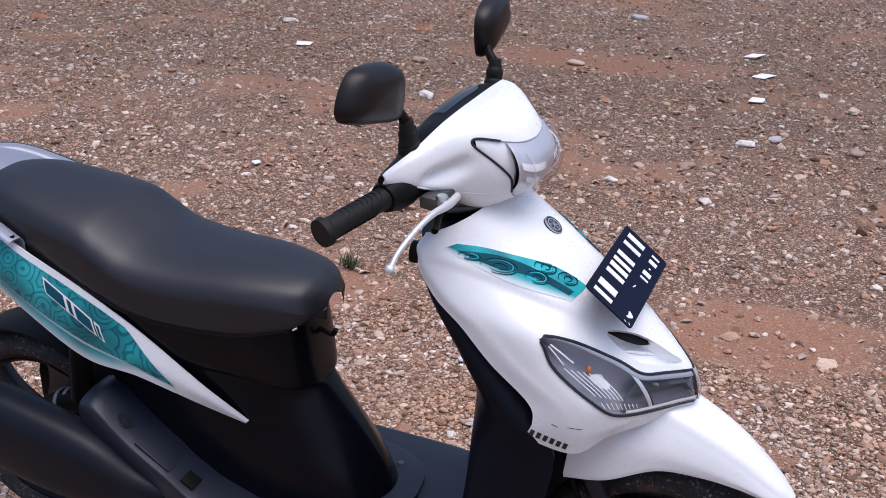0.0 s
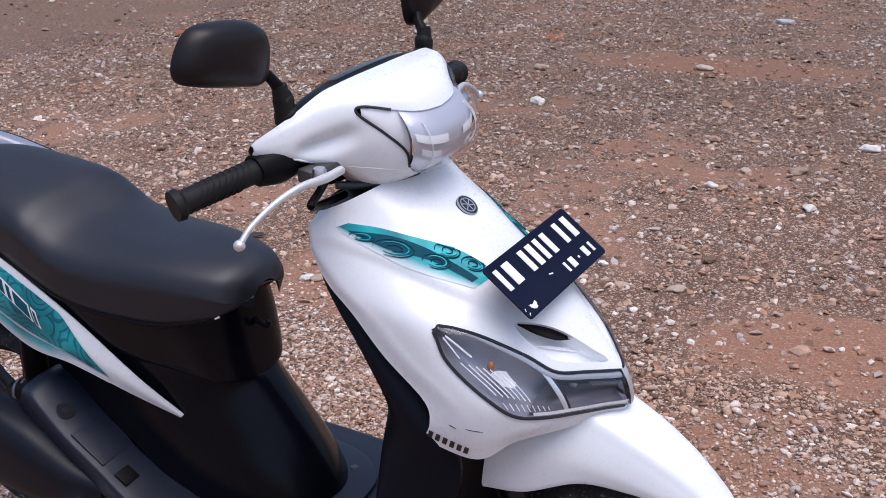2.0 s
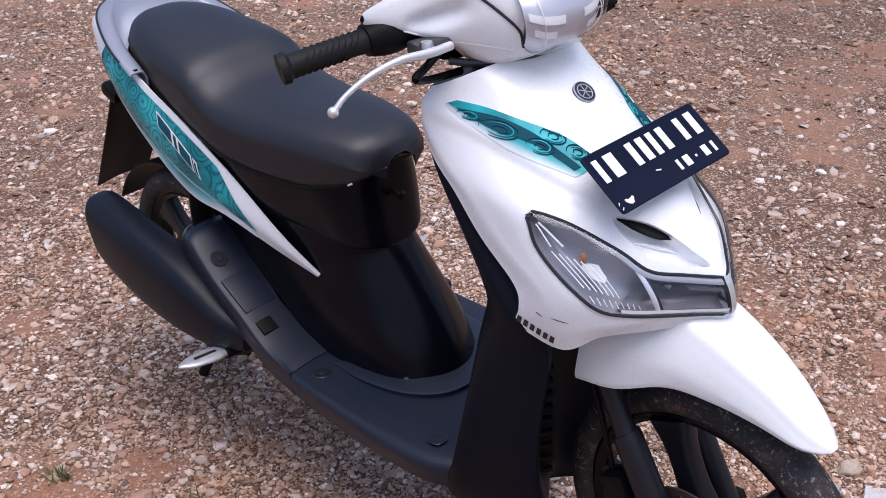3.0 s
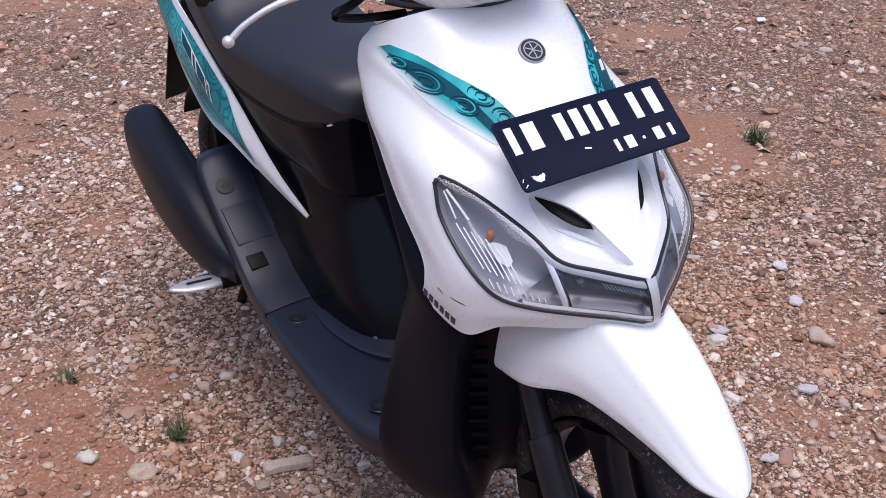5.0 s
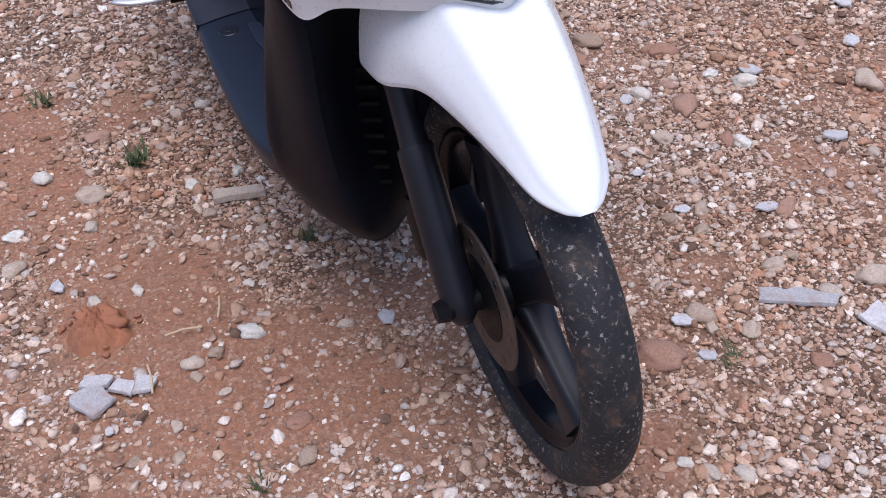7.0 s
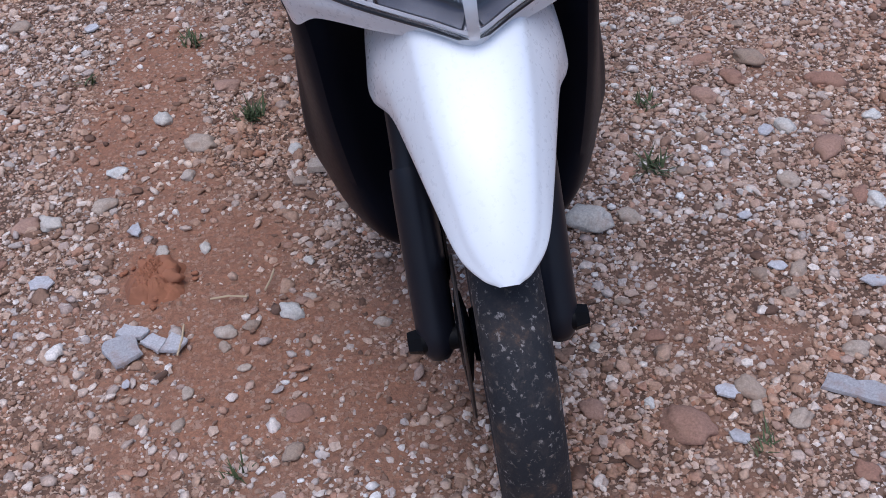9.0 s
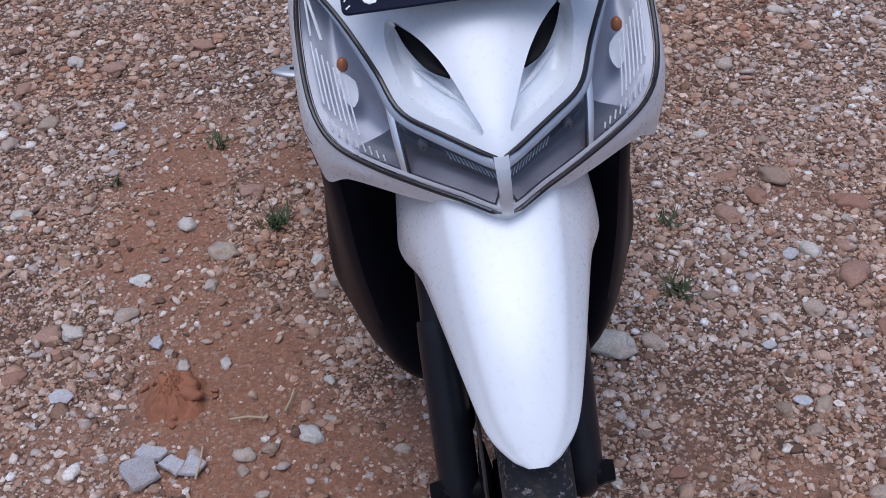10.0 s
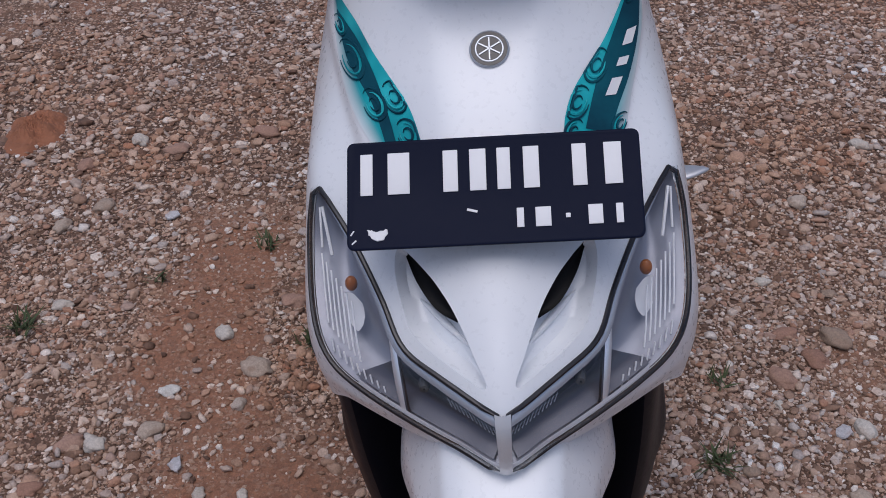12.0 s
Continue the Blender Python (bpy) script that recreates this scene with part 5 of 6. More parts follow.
TAIL = [
    [(-1.345, 0, 0.88), (-1.345, 0.05, 0.877), (-1.335, 0.09, 0.862), (-1.32, 0.115, 0.842)],
    [(-1.4, 0, 0.905), (-1.4, 0.05, 0.902), (-1.39, 0.085, 0.888), (-1.37, 0.112, 0.862)],
    [(-1.465, 0, 0.907), (-1.463, 0.045, 0.902), (-1.45, 0.08, 0.882), (-1.435, 0.1, 0.855)],
    [(-1.5, 0, 0.83), (-1.495, 0.04, 0.83), (-1.48, 0.075, 0.825), (-1.465, 0.09, 0.815)],
]
part("tail_cover", thick(sheet(skin(both_sides(TAIL), 24, 30)), 0.004), GREY_TAIL, scooter, "silver grey tail cover behind the seat")

# ---- wheels ----
def build_wheel(name, x, AXLE_Z, R, width, SPOKE_TURN, turn):
    y0 = width / 2
    tyre_profile = [(R - 0.052, y0 * 0.62), (R - 0.045, y0 * 0.86), (R - 0.03, y0), (R - 0.014, y0 * 0.86), (R - 0.004, y0 * 0.5), (R, 0), (R - 0.004, -y0 * 0.5), (R - 0.014, -y0 * 0.86), (R - 0.03, -y0), (R - 0.045, -y0 * 0.86), (R - 0.052, -y0 * 0.62)]
    c = (x, 0, AXLE_Z)
    tyre = part(name, turned([tuple(p) for p in spline(tyre_profile, 31)], c, 96), TYRE, scooter, "worn muddy black tyre on a black alloy wheel", turn=turn)
    rim_profile = [(R - 0.05, y0 * 0.66), (R - 0.056, y0 * 0.68), (R - 0.062, y0 * 0.5), (R - 0.07, y0 * 0.42), (R - 0.07, -y0 * 0.42), (R - 0.062, -y0 * 0.5), (R - 0.056, -y0 * 0.68), (R - 0.05, -y0 * 0.66)]
    part("rim", turned(rim_profile, c, 80), BLACK_GLOSS, tyre, "black alloy rim", turn=turn)
    part("hub", turned([(0.0001, 0.04), (0.03, 0.04), (0.036, 0.028), (0.036, -0.028), (0.03, -0.04), (0.0001, -0.04)], c, 32), BLACK_GLOSS, tyre, turn=turn)
    for k in range(5):
        a = radians(72 * k + SPOKE_TURN)
        p0 = np.array((x + 0.025 * math.cos(a), 0, AXLE_Z + 0.025 * math.sin(a)))
        p1 = np.array((x + (R - 0.07) * math.cos(a), 0, AXLE_Z + (R - 0.07) * math.sin(a)))
        along, across = (p1 - p0), np.array((-math.sin(a), 0, math.cos(a)))
        rows = []
        for w, wide, deep in ((0, 0.028, 0.026), (0.3, 0.022, 0.02), (0.7, 0.025, 0.018), (1.0, 0.04, 0.02)):
            rows.append([p0 + along * w + across * (wide * math.copysign(abs(math.cos(t)) ** 0.5, math.cos(t))) + np.array((0, deep * math.copysign(abs(math.sin(t)) ** 0.5, math.sin(t)), 0)) for t in np.linspace(0, 2 * math.pi, 24, endpoint=False)])
        part("spoke", sheet(skin(rows, 8, 24, closed=True), closed=True, caps=True), FORK_BLACK, tyre, "wide black alloy spoke", turn=turn)
    return tyre


WHEEL_TURN = Matrix.Translation((-0.3, 0, 0)) @ pose(0, 0, 0, 0, 0, -1.0) @ Matrix.Translation((0.3, 0, 0))
front_wheel = build_wheel("front_wheel", -0.012, 0.292, 0.26, 0.07, 40, WHEEL_TURN)
rear_wheel = build_wheel("rear_wheel", -1.36, 0.292, 0.236, 0.085, -2, Matrix.Identity(4))
AXLE_Z = 0.292

# brake disc, fork, fender
disc = part("brake_disc", turned([(0.05, -0.048), (0.094, -0.048), (0.096, -0.05), (0.094, -0.052), (0.05, -0.052), (0.048, -0.05), (0.05, -0.048)], (-0.012, 0, AXLE_Z), 64), IRON, front_wheel, "dull rusty brake disc", turn=WHEEL_TURN)
part("disc_carrier", turned([(0.02, -0.04), (0.052, -0.046), (0.058, -0.053), (0.03, -0.056), (0.0001, -0.056)], (-0.012, 0, AXLE_Z), 32), BLACK, front_wheel, turn=WHEEL_TURN)
for k in range(14):
    a = 2 * math.pi * k / 14
    part("disc_hole", turned([(0.0001, -0.0527), (0.0055, -0.0527), (0.0058, -0.052)], (-0.012 + 0.078 * math.cos(a), 0, AXLE_Z + 0.078 * math.sin(a)), 10), FILM_BLACK, front_wheel, turn=WHEEL_TURN)
for side, leg in ((-1, -0.08), (1, 0.062)):
    fork = part("fork_leg", tube([(-0.235, leg, 0.74), (-0.12, leg, 0.49), (-0.105, leg, 0.46), (-0.034, leg, 0.322), (-0.016, leg, 0.287), (-0.011, leg, 0.268)], [0.017, 0.017, 0.023, 0.0235, 0.022, 0.013], 18, 30), FORK_BLACK, scooter, "black telescopic fork leg", turn=WHEEL_TURN)
    part("axle_nut", turned([(0.0001, 0.016), (0.013, 0.016), (0.016, 0.0)], (0, 0, 0), 6, "z"), BLACK, fork, turn=WHEEL_TURN @ Matrix.Translation((-0.014, leg + side * 0.018, 0.292)) @ pose(0, 0, 0, side * -90, 0, 0))
    part("axle_boss", tube([(-0.014, leg * 0.4, 0.292), (-0.014, leg + side * 0.018, 0.292)], 0.015, 16), BLACK, fork, turn=WHEEL_TURN)
part("brake_caliper", block((0.05, 0.045, 0.085), (-0.115, -0.075, 0.345), (0, -24, 0), 0.012), BLACK, scooter, "black brake caliper", turn=WHEEL_TURN)
part("brake_line", tube([(-0.13, -0.075, 0.36), (-0.15, -0.08, 0.45), (-0.19, -0.07, 0.55), (-0.23, -0.06, 0.65)], 0.005, 8, 20), BLACK, scooter, turn=WHEEL_TURN)

FENDER = [  # along the wheel from under the nose to the tip; middle outwards
    [(-0.17, 0, 0.72), (-0.17, 0.045, 0.718), (-0.172, 0.07, 0.69), (-0.178, 0.098, 0.63), (-0.185, 0.108, 0.565), (-0.185, 0.107, 0.55)],
    [(-0.1, 0, 0.712), (-0.1, 0.046, 0.708), (-0.1, 0.068, 0.682), (-0.105, 0.096, 0.625), (-0.115, 0.106, 0.575), (-0.115, 0.105, 0.562)],
    [(-0.03, 0, 0.69), (-0.032, 0.045, 0.686), (-0.032, 0.063, 0.664), (-0.034, 0.082, 0.625), (-0.036, 0.086, 0.598), (-0.037, 0.085, 0.589)],
    [(0.04, 0, 0.658), (0.038, 0.041, 0.653), (0.036, 0.057, 0.634), (0.034, 0.069, 0.607), (0.032, 0.071, 0.592), (0.031, 0.07, 0.585)],
]
FENDER += [
    [(0.1, 0, 0.62), (0.098, 0.034, 0.615), (0.096, 0.047, 0.6), (0.094, 0.056, 0.582), (0.092, 0.057, 0.575), (0.091, 0.056, 0.57)],
    [(0.15, 0, 0.576), (0.148, 0.025, 0.572), (0.146, 0.035, 0.562), (0.144, 0.041, 0.555), (0.142, 0.042, 0.552), (0.141, 0.041, 0.549)],
    [(0.174, 0, 0.55), (0.173, 0.012, 0.549), (0.171, 0.019, 0.546), (0.169, 0.023, 0.544), (0.168, 0.024, 0.542), (0.167, 0.023, 0.54)],
    [(0.181, 0, 0.541), (0.1808, 0.004, 0.541), (0.1803, 0.007, 0.5405), (0.1798, 0.0085, 0.54), (0.1794, 0.009, 0.5395), (0.179, 0.0085, 0.539)],
]
part("front_fender", thick(sheet(skin(both_sides(FENDER), 60, 70)), 0.003), WHITE, scooter, "white front fender with worn tip", turn=WHEEL_TURN)

# ---- engine, muffler, stand, pegs, mudguard ----
MUF = [(-0.93, -0.19, 0.35, 0.02, 0.025, 0.3), (-1.0, -0.2, 0.362, 0.04, 0.05, 0.3), (-1.1, -0.208, 0.395, 0.05, 0.077, 0.25), (-1.24, -0.21, 0.428, 0.052, 0.085, 0.1), (-1.36, -0.205, 0.453, 0.05, 0.08, -0.15), (-1.39, -0.203, 0.459, 0.046, 0.072, -0.3), (-1.397, -0.203, 0.461, 0.03, 0.05, -0.35)]
rows = []
for x, y, z, a, b, skew in MUF:
    ring = []
    for t in np.linspace(0, 2 * math.pi, 28, endpoint=False):
        c, u = (math.copysign(abs(v) ** 0.72, v) for v in (math.cos(t), math.sin(t)))
        ring.append((x + skew * b * u, y + a * c, z + b * u))
    rows.append(ring)
part("muffler", sheet(skin(rows, 50, 40, closed=True), closed=True, caps=True), MUFFLER_GREY, scooter, "matt dark grey muffler with heat guard")
part("engine_case", block((0.26, 0.16, 0.2), (-1.06, 0.02, 0.34), (0, -6, 0), 0.04), BLACK, scooter, "black engine case")
part("swingarm", block((0.5, 0.07, 0.16), (-1.2, 0.1, 0.32), (0, 0, 0), 0.03), BLACK, scooter, "black drive case")
part("shock_absorber", tube([(-1.19, -0.1, 0.36), (-1.16, -0.105, 0.6)], 0.024, 14), BLACK, scooter, "black rear shock absorber")
duct = part("air_duct", tube([(-1.28, -0.085, 0.4), (-1.24, -0.09, 0.43), (-1.16, -0.1, 0.46)], 0.03, 18, 14), BLACK, scooter, "black air duct with grey clamps")
for c in (-1.236, -1.214):
    part("clamp", tube([(c, -0.0905, 0.432 + (c + 1.236) * 0.4), (c + 0.009, -0.0912, 0.4356 + (c + 1.236) * 0.4)], 0.0315, 18), GREY_TAIL, duct, "grey metal clamp")
part("wheel_hugger", thick(sheet(np.array([[(-1.37 + 0.258 * math.cos(radians(a)), y, 0.292 + 0.258 * math.sin(radians(a))) for y in (-0.055, -0.03, 0.03, 0.055)] for a in range(20, 160, 7)])), 0.003), BLACK, scooter, "black inner rear mudguard")
part("mudguard_flap", thick(sheet(skin([[(-1.44, -0.08, 0.8), (-1.44, 0, 0.805), (-1.44, 0.08, 0.8)], [(-1.55, -0.075, 0.62), (-1.555, 0, 0.625), (-1.55, 0.075, 0.62)], [(-1.68, -0.07, 0.42), (-1.685, 0, 0.425), (-1.68, 0.07, 0.42)]], 16, 10)), 0.004), BLACK, scooter, "black rear mudguard flap")
part("rear_indicator", block((0.055, 0.035, 0.03), (-1.47, -0.085, 0.71), (0, 20, 0), 0.01), BLACK, scooter)
part("rear_indicator", block((0.055, 0.035, 0.03), (-1.47, 0.085, 0.71), (0, 20, 0), 0.01), BLACK, scooter)
for side in (-1, 1):
    peg = part("foot_peg", tube([(-0.975, side * 0.17, 0.315), (-0.978, side * 0.225, 0.318)], 0.014, 12), BLACK, scooter, "silver folding foot peg")
    rows = []
    for w, wd, ht in ((0, 0.02, 0.009), (0.3, 0.025, 0.0085), (0.7, 0.02, 0.007), (0.92, 0.009, 0.005), (1.0, 0.002, 0.002)):
        y, z = 0.222 + (0.102 if side < 0 else 0.125) * w, 0.318 + 0.012 * w
        rows.append([(-0.988 + wd * math.cos(t), side * y, z + ht * math.sin(t)) for t in np.linspace(0, 2 * math.pi, 16, endpoint=False)])
    part("peg_blade", sheet(skin(rows, 20, 24, closed=True), closed=True, caps=True), PEG_GREY, peg, "worn grey metal peg")
    part("peg_slot", block((0.006, 0.05, 0.002), (-0.984, side * 0.265, 0.3325), (side * 6, 0, 0), 0.0008), FILM_BLACK, peg)
for side in (-1, 1):
    part("centre_stand", tube([(-1.16, side * 0.055, 0.26), (-1.3, side * 0.06, 0.1), (-1.37, side * 0.062, 0.002 + (0.0045 if side < 0 else -0.0045))], 0.012, 10, 10), BLACK, scooter, "black centre stand leg")
part("stand_bar", tube([(-1.19, -0.055, 0.21), (-1.19, 0.055, 0.21)], 0.01, 10), BLACK, scooter)
part("under_frame", block((0.55, 0.2, 0.08), (-0.68, 0, 0.27), (0, 0, 0), 0.03), BLACK, scooter, "black frame below the floorboard")

# ---- loose things on the ground ----
def grounded(x, y, up=0.0):
    return pose(x, y, ground_height(x, y) + up)


def place(name, bm, material, x, y, label, category, group="", rz=0, up=0.0, tilt=0):
    ob = part(name, bm, material)
    ob.matrix_world = grounded(x, y, up) @ pose(0, 0, 0, tilt, 0, rz)
    return tagged(ob, label, category, group)


def rough_stone(r, squash, seed):
    bm = bmesh.new()
    bmesh.ops.create_icosphere(bm, subdivisions=3, radius=1)
    for v in bm.verts:
        n = v.co.copy()
        k = 1 + 0.4 * noise.noise(n * 1.3 + Vector((seed * 3.1, 0, 0))) + 0.2 * noise.noise(n * 2.9 + Vector((0, seed * 1.7, 0))) + 0.06 * noise.noise(n * 8 + Vector((seed, 0, 0)))
        v.co = Vector((n.x * r * 1.25, n.y * r * 0.9, n.z * r * squash)) * k
    return bm


PALE_BY_TRACK = [(-0.79, -0.44, 0.013), (-0.98, -0.5, 0.018), (-0.84, -0.25, 0.014), (-0.85, -0.16, 0.012), (-0.58, -0.4, 0.01), (-0.4, -0.26, 0.017), (-0.43, -0.23, 0.009), (-0.58, -0.47, 0.012), (-0.69, -0.67, 0.018), (-0.82, -0.57, 0.014), (-0.52, -0.23, 0.009), (-1.06, -0.83, 0.016), (-1.7, -0.83, 0.02)]
PALE_BY_WHEEL = [(-0.73, 0.79, 0.014), (-0.67, 0.83, 0.02), (-0.73, 0.63, 0.019), (-0.49, 0.7, 0.017), (-0.36, 0.89, 0.014), (-0.57, 0.85, 0.01), (-0.08, 0.58, 0.015), (0.12, 0.19, 0.009), (0.15, 0.21, 0.012), (0.17, 0.25, 0.013), (0.23, 0.39, 0.008), (-1.67, 0.87, 0.021), (-1.14, 0.54, 0.013), (-0.79, 0.5, 0.01), (-0.56, 0.51, 0.009), (-0.53, 0.45, 0.008), (-0.24, 0.18, 0.008), (-0.12, 0.23, 0.008)]
PALE_FAR = [(-2.42, 2.6, 0.019), (-1.9, 2.07, 0.017), (-1.8, 1.56, 0.023), (-0.88, 3.18, 0.027), (-0.43, 3.03, 0.028), (-4.15, 6.2, 0.05), (-0.4, 4.02, 0.04), (-2.25, 4.33, 0.045)]
TAN_BY_TRACK = [(-0.88, -0.42, 0.024), (-0.72, -0.58, 0.018), (-0.37, -0.36, 0.014), (-0.38, -0.32, 0.011), (-0.34, -0.36, 0.009), (-0.29, -0.33, 0.008), (-0.74, -0.24, 0.013), (-0.65, -0.17, 0.011), (-0.11, -0.26, 0.013), (-0.19, -0.42, 0.01), (-0.21, -0.48, 0.009), (-0.25, -0.41, 0.01), (-0.35, -0.12, 0.011), (-1.41, -0.84, 0.022), (-1.33, -0.91, 0.019)]
TAN_BY_WHEEL = [(-0.56, 1.04, 0.026), (-0.35, 0.52, 0.015), (-0.35, 0.46, 0.013), (-0.18, 0.58, 0.011), (-0.17, 0.54, 0.016), (-0.08, 0.66, 0.024), (-0.12, 0.37, 0.019), (-0.06, 0.42, 0.015), (-1.42, 0.67, 0.021), (-1.1, 0.66, 0.013), (-0.96, 0.64, 0.025), (-0.63, 0.42, 0.012), (-0.53, 0.3, 0.017), (-0.57, 0.58, 0.017), (-0.3, 0.49, 0.012), (-0.33, 0.24, 0.009), (-0.21, 0.27, 0.011), (-0.09, 0.37, 0.01)]
TAN_FAR = [(-1.76, 1.57, 0.024), (-1.13, 1.07, 0.018), (-0.9, 1.39, 0.017), (-0.6, 3.52, 0.036), (-0.61, 2, 0.025), (-1.7, 5.58, 0.045), (0.07, 4.95, 0.04), (0.13, 4.05, 0.045), (-2.66, 5.22, 0.045)]
BROWN = [(-1.08, -0.38, 0.021), (-0.18, -0.25, 0.015), (-0.65, 0.68, 0.028), (-0.86, 0.75, 0.027), (-0.51, 0.68, 0.018), (-0.29, 0.65, 0.02), (-0.07, 0.27, 0.032), (0.04, 0.47, 0.015), (-1.59, -0.93, 0.021), (-1.74, -0.53, 0.025), (-1.66, -0.73, 0.026), (-0.59, -0.75, 0.018), (-0.69, -0.71, 0.022), (-0.98, 0.55, 0.02), (-0.91, 0.59, 0.022), (-0.86, 0.52, 0.023), (-0.73, 0.69, 0.018), (-0.25, 0.27, 0.013), (-0.12, 0.15, 0.017), (-1.44, 1.33, 0.017), (-0.76, 1.02, 0.017)]
SIZES_SLATE = [(-0.64, -0.52, 0.017), (-0.28, -0.5, 0.01), (-0.33, -0.06, 0.018), (-0.7, 0.86, 0.024), (-0.43, 0.86, 0.025), (-0.71, 1.12, 0.025), (-0.85, 1.21, 0.024), (-0.04, 0.33, 0.017), (-1.37, -0.68, 0.019), (-0.53, -0.66, 0.021), (-0.72, 0.59, 0.018), (-0.49, 0.48, 0.013), (-0.36, 0.49, 0.015), (-0.3, 0.62, 0.02), (-0.12, 0.34, 0.019), (-1.7, 7.5, 0.09), (-2.66, 5.25, 0.05), (-0.27, 4.17, 0.055)]
rng = random.Random(11)
seed = 0
for sizes, squash, stuff, label in (
    (PALE_BY_TRACK, 0.55, PALE_STONE, "pale whitish pebble lying on brown soil"),
    (PALE_BY_WHEEL, 0.55, PALE_STONE, "pale whitish pebble lying on the gravel"),
    (PALE_FAR, 0.45, WHITE_STONE, "white stone lying far off on the gravel"),
    (TAN_BY_TRACK, 0.6, TAN_STONE, "rounded tan pebble lying on brown soil"),
    (TAN_BY_WHEEL, 0.6, TAN_STONE, "rounded tan stone lying on the gravel"),
    (TAN_FAR, 0.45, TAN_STONE, "tan stone lying far off on the gravel"),
    (BROWN, 0.5, RED_STONE, "reddish brown stone half sunk in soil"),
):
    for x, y, r in sizes:
        seed += 1
        place("stone", rough_stone(r, squash, seed), stuff, x, y, label, "stone", "loose stones", rng.uniform(0, 360), r * (0.12 if stuff is RED_STONE else 0.25))
for k, (x, y, r) in enumerate(SIZES_SLATE):
    ring = [(r * rng.uniform(0.85, 1.15) * math.cos(a + rng.uniform(-0.25, 0.25)), r * rng.uniform(0.6, 0.85) * math.sin(a)) for a in (0.2, 1.2, 2.3, 3.3, 4.3, 5.4)]
    place("slate_chip", slab(ring, 0.18 * r, k), SLATE, x, y, "flat bluish grey slate chip", "stone", "slate chips", rng.uniform(0, 360), 0.006, rng.uniform(-6, 6))
# larger pieces
place("slate", slab([(0.036, -0.016), (0.024, 0.024), (-0.008, 0.027), (-0.032, 0.016), (-0.028, -0.023), (0.0, -0.027)], 0.006, 90), SLATE, -0.35, -0.512, "broken pale slate on red soil", "stone", rz=20, up=0.008)
place("slate", slab([(0.022, -0.012), (0.012, 0.016), (-0.016, 0.014), (-0.02, -0.01)], 0.005, 91), SLATE, -0.358, -0.466, "small broken piece of pale slate", "stone", rz=50, up=0.008)
place("slate", slab([(0.02, -0.014), (0.014, 0.014), (-0.012, 0.018), (-0.02, -0.012)], 0.005, 92), SLATE, -0.353, -0.436, "small bluish piece of slate", "stone", rz=-20, up=0.008)
place("slate", slab([(0.015, -0.06), (0.02, 0.01), (0.012, 0.055), (-0.015, 0.06), (-0.02, 0.0), (-0.01, -0.055)], 0.006, 93), SLATE, -0.087, 0.524, "long pale blue-grey slate slab", "stone", rz=-34, up=0.004)
place("slate", slab([(0.03, -0.03), (0.028, 0.03), (-0.02, 0.035), (-0.03, -0.015)], 0.006, 94), SLATE, 0.01, 0.6, "broad pale blue-grey slate slab", "stone", rz=30, up=0.006)
place("brick_piece", slab([(0.045, -0.014), (0.045, 0.014), (-0.045, 0.016), (-0.045, -0.014)], 0.012, 95), TAN_STONE, -0.762, -0.18, "flat brownish brick fragment", "stone", rz=78, up=0.006)
place("rubble_lump", rough_stone(0.032, 0.6, 96), PALE_STONE, -0.53, 0.23, "rough pale concrete lump", "stone", rz=70, up=0.01)
place("slate", slab([(0.02, -0.011), (0.024, 0.012), (-0.02, 0.014), (-0.024, -0.008)], 0.006, 97), SLATE, -0.384, -0.5, "small pinkish piece of slate", "stone", rz=70, up=0.008)
place("dead_leaf", slab([(0.035, -0.008), (0.02, 0.014), (-0.02, 0.016), (-0.04, 0.0), (-0.015, -0.014)], 0.004, 98), DEAD_LEAF, -2.24, 1.83, "dark curled dead leaf on soil", "leaf", rz=40, up=0.012, tilt=14)
for k, (x, y, w, h) in enumerate(((-0.51, 5.68, 0.075, 0.05), (-0.46, 4.99, 0.06, 0.04), (-0.65, 6.33, 0.08, 0.05), (-3.62, 5.42, 0.06, 0.04), (-2.46, 2.76, 0.025, 0.018))):
    place("paper_scrap", slab([(w, -h), (w * 0.8, h), (-w, h * 0.8), (-w * 0.9, -h)], 0.004, 100 + k), CARD, x, y, "white scrap of paper litter on gravel", "litter", "white scraps", rng.uniform(0, 360), 0.012, rng.uniform(-8, 8))


def mound(x, y, rx, ry, h, seed, label):
    bm = bmesh.new()
    n, rings = 120, 36
    rows = []
    for i in range(rings + 1):
        w = i / rings
        row = []
        for k in range(n):
            a = 2 * math.pi * k / n
            e = 1 + 0.35 * noise.noise(Vector((math.cos(a) * 1.6, math.sin(a) * 1.6, seed)))
            px, py = rx * w * e * math.cos(a), ry * w * e * math.sin(a)
            z = h * (1 - w * w) * (1 + 0.9 * noise.noise(Vector((px * 28, py * 28, seed)))) + 0.4 * h * (1.15 - w) * (noise.noise(Vector((px * 120, py * 120, seed))) + 0.8 * noise.noise(Vector((px * 300, py * 300, seed))))
            row.append((px, py, z + 0.006 - 0.02 * w ** 4 + ground_height(x + px, y + py) - ground_height(x, y)))
        rows.append(row)
    ob = part("clay_patch", sheet(np.array(rows), closed=True), RED_SOIL)
    ob.matrix_world = pose(x, y, ground_height(x, y))
    return tagged(ob, label, "soil")


mound(-0.512, -0.475, 0.07, 0.055, 0.02, 1.3, "small mound of loose red clay")
mound(-1.75, -1.1, 0.12, 0.09, 0.02, 4.1, "patch of dark red clay")
mound(-3.1, 6.32, 0.1, 0.07, 0.012, 11.4, "small red patch of clay")
mound(-6.02, 5.55, 0.1, 0.07, 0.012, 12.4, "small red patch of clay")


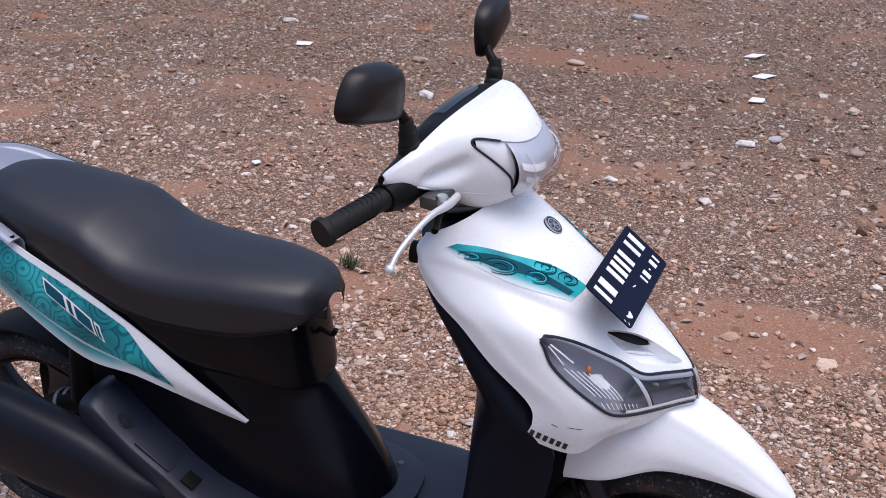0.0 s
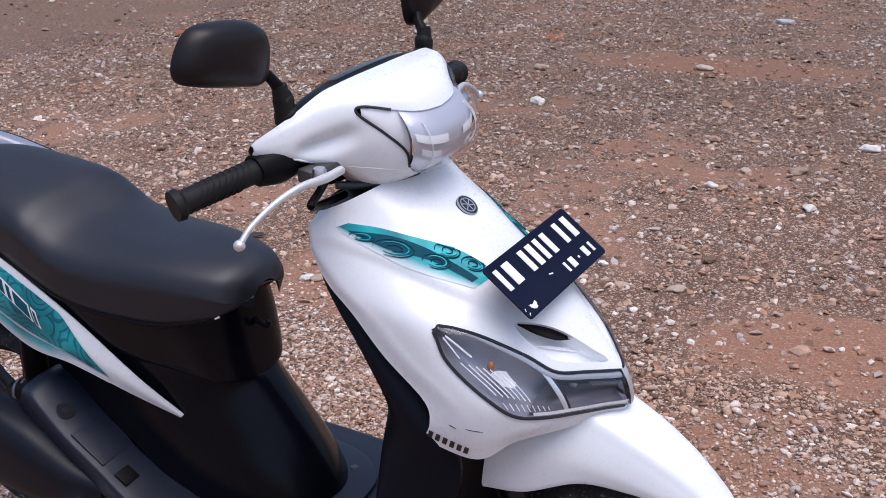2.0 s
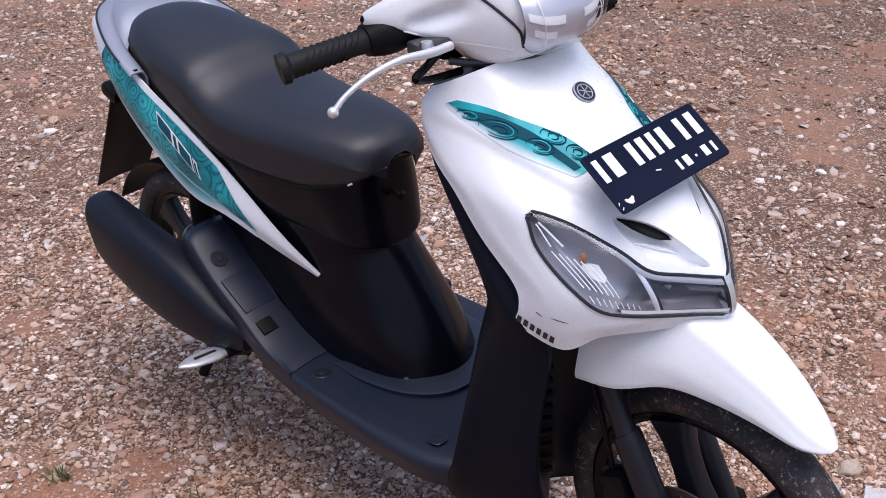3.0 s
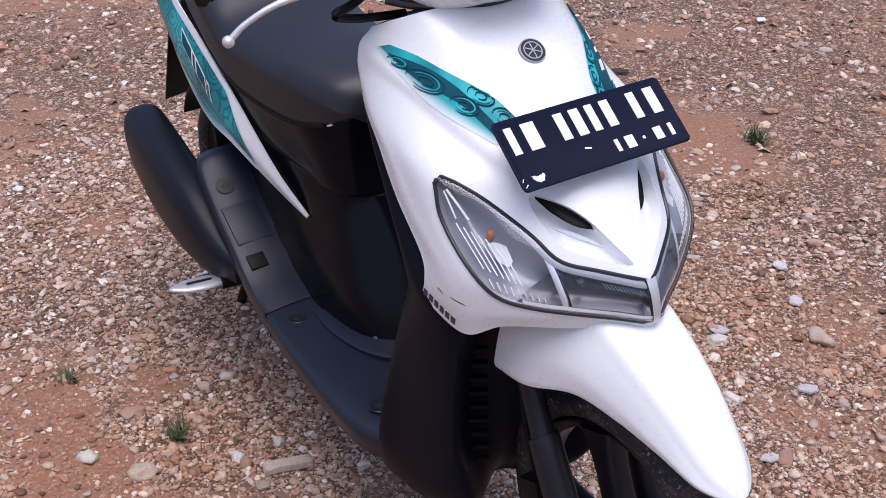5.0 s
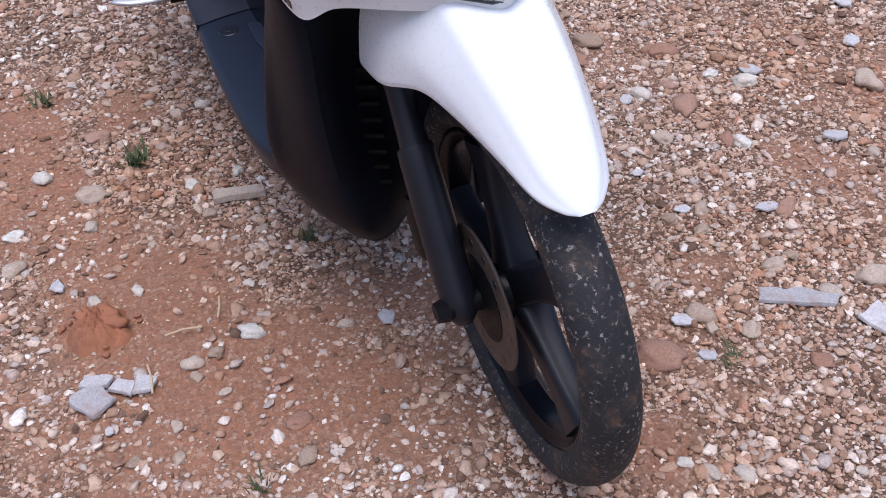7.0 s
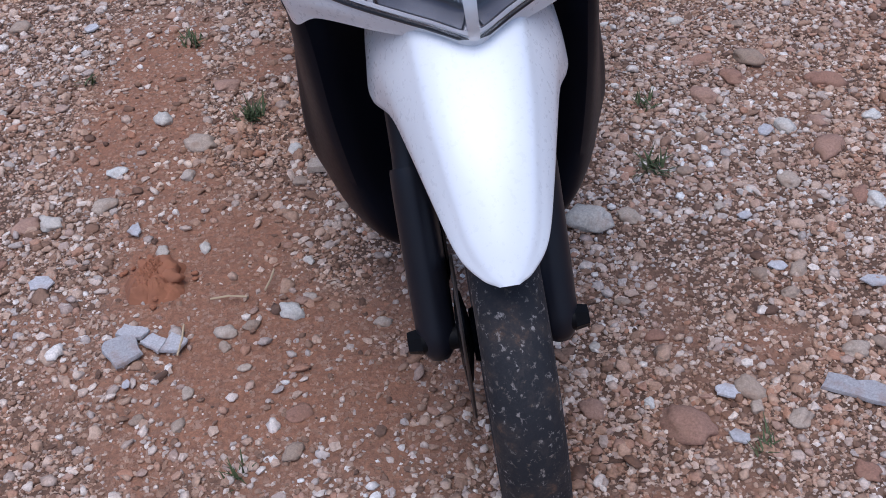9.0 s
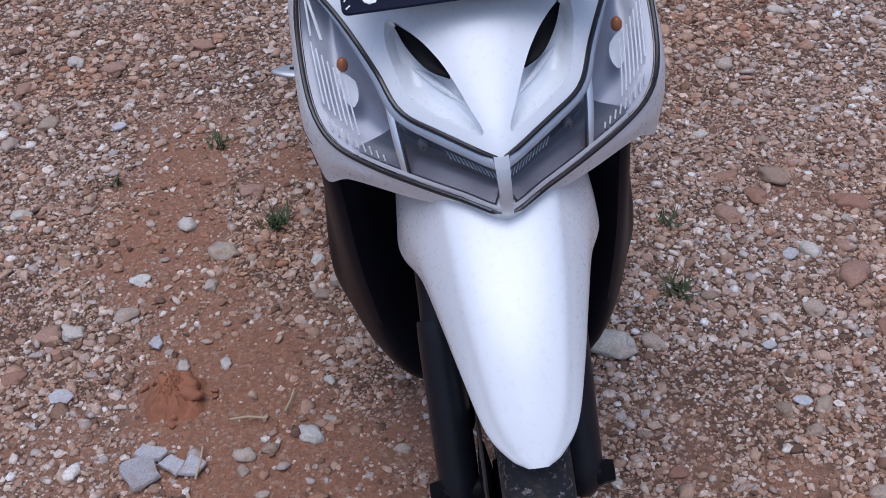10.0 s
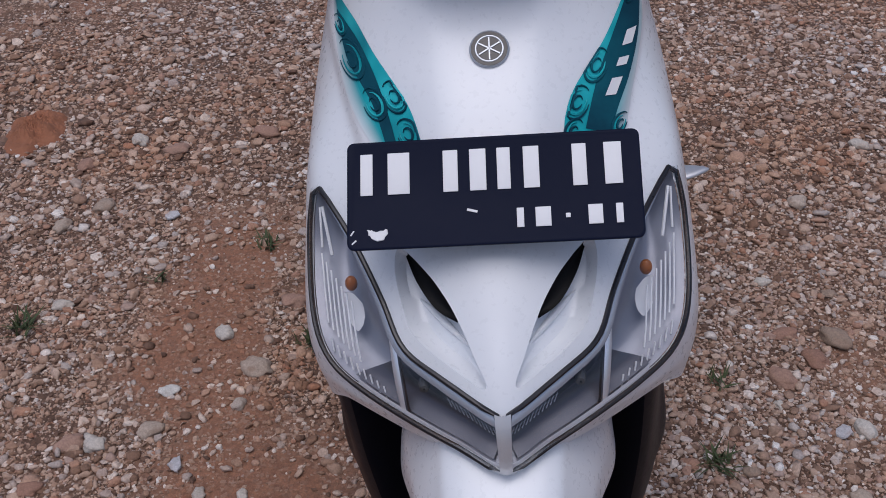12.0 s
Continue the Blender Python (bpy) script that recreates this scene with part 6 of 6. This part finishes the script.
# clods and crumbs of the clay on and round the mound
for k, (dx, dy, r) in enumerate(((-0.012, 0.018, 0.02), (0.012, 0.026, 0.016), (0.02, 0.004, 0.013), (-0.02, -0.012, 0.015), (0.004, -0.02, 0.011))):
    place("clay_clod", rough_stone(r, 0.8, 240 + k), RED_SOIL, -0.512 + dx, -0.475 + dy, "crumbly clod of red clay", "soil", "clay clods", 70 * k, 0.014)
for k in range(18):
    a, q = rng.uniform(0, 6.283), rng.uniform(0.5, 1.3)
    place("clay_crumb", rough_stone(rng.uniform(0.002, 0.0055), 0.7, 200 + k), RED_SOIL, -0.512 + 0.065 * q * math.cos(a), -0.475 + 0.05 * q * math.sin(a), "small crumb of loose red clay", "soil", "clay crumbs", rng.uniform(0, 360), 0.004 + 0.012 * max(0, 1 - q))


def weed(x, y, size, blades, seed):
    rg = random.Random(seed)
    bm = bmesh.new()
    for _ in range(int(blades * 1.6)):
        a, out = rg.uniform(0, 6.283), rg.uniform(0.25, 1.0)
        ln, wd = 1.5 * size * rg.uniform(0.5, 1.0), size * rg.uniform(0.05, 0.09)
        bx, by = rg.gauss(0, size * 0.3), rg.gauss(0, size * 0.3)
        side = Vector((-math.sin(a), math.cos(a), 0))
        last = None
        for i in range(5):
            w = i / 4
            c = Vector((bx + math.cos(a) * ln * out * w, by + math.sin(a) * ln * out * w, ln * (1.1 - 0.5 * out) * w * (1 - 0.45 * w * out)))
            k = wd * (1 - w) + 0.0002
            pair = (bm.verts.new(c - side * k), bm.verts.new(c + side * k))
            if last:
                bm.faces.new((last[0], last[1], pair[1], pair[0]))
            last = pair
    ob = part("weed", bm, GRASS)
    ob.matrix_world = pose(x, y, ground_height(x, y) - 0.002)
    return tagged(ob, "small tuft of green weed growing in gravel", "weed", "weeds")


for k, (x, y, sz, n) in enumerate(((-0.962, -0.33, 0.038, 40), (-0.653, 0.37, 0.034, 30), (-1.507, 1.774, 0.055, 44), (-1.27, -0.46, 0.036, 20), (-0.994, -0.891, 0.045, 26), (-1.15, -0.66, 0.03, 12), (-0.082, -0.336, 0.026, 12), (-0.016, 0.361, 0.026, 12), (-0.587, -0.107, 0.028, 18), (-0.843, 0.401, 0.03, 16))):
    weed(x, y, sz, n, 40 + k)
for x, y, rz, ln in ((-0.44, -0.356, 86, 0.058), (-0.357, -0.425, -4, 0.065), (-0.471, -0.292, -15, 0.05)):
    ob = part("straw", tube([(-ln / 2, 0, 0.012), (0, 0.002, 0.014), (ln / 2, -0.001, 0.012)], 0.0017, 6), STRAW)
    ob.matrix_world = grounded(x, y) @ pose(0, 0, 0, 0, 0, rz)
    tagged(ob, "dry straw stalk lying on soil", "straw", "straws")
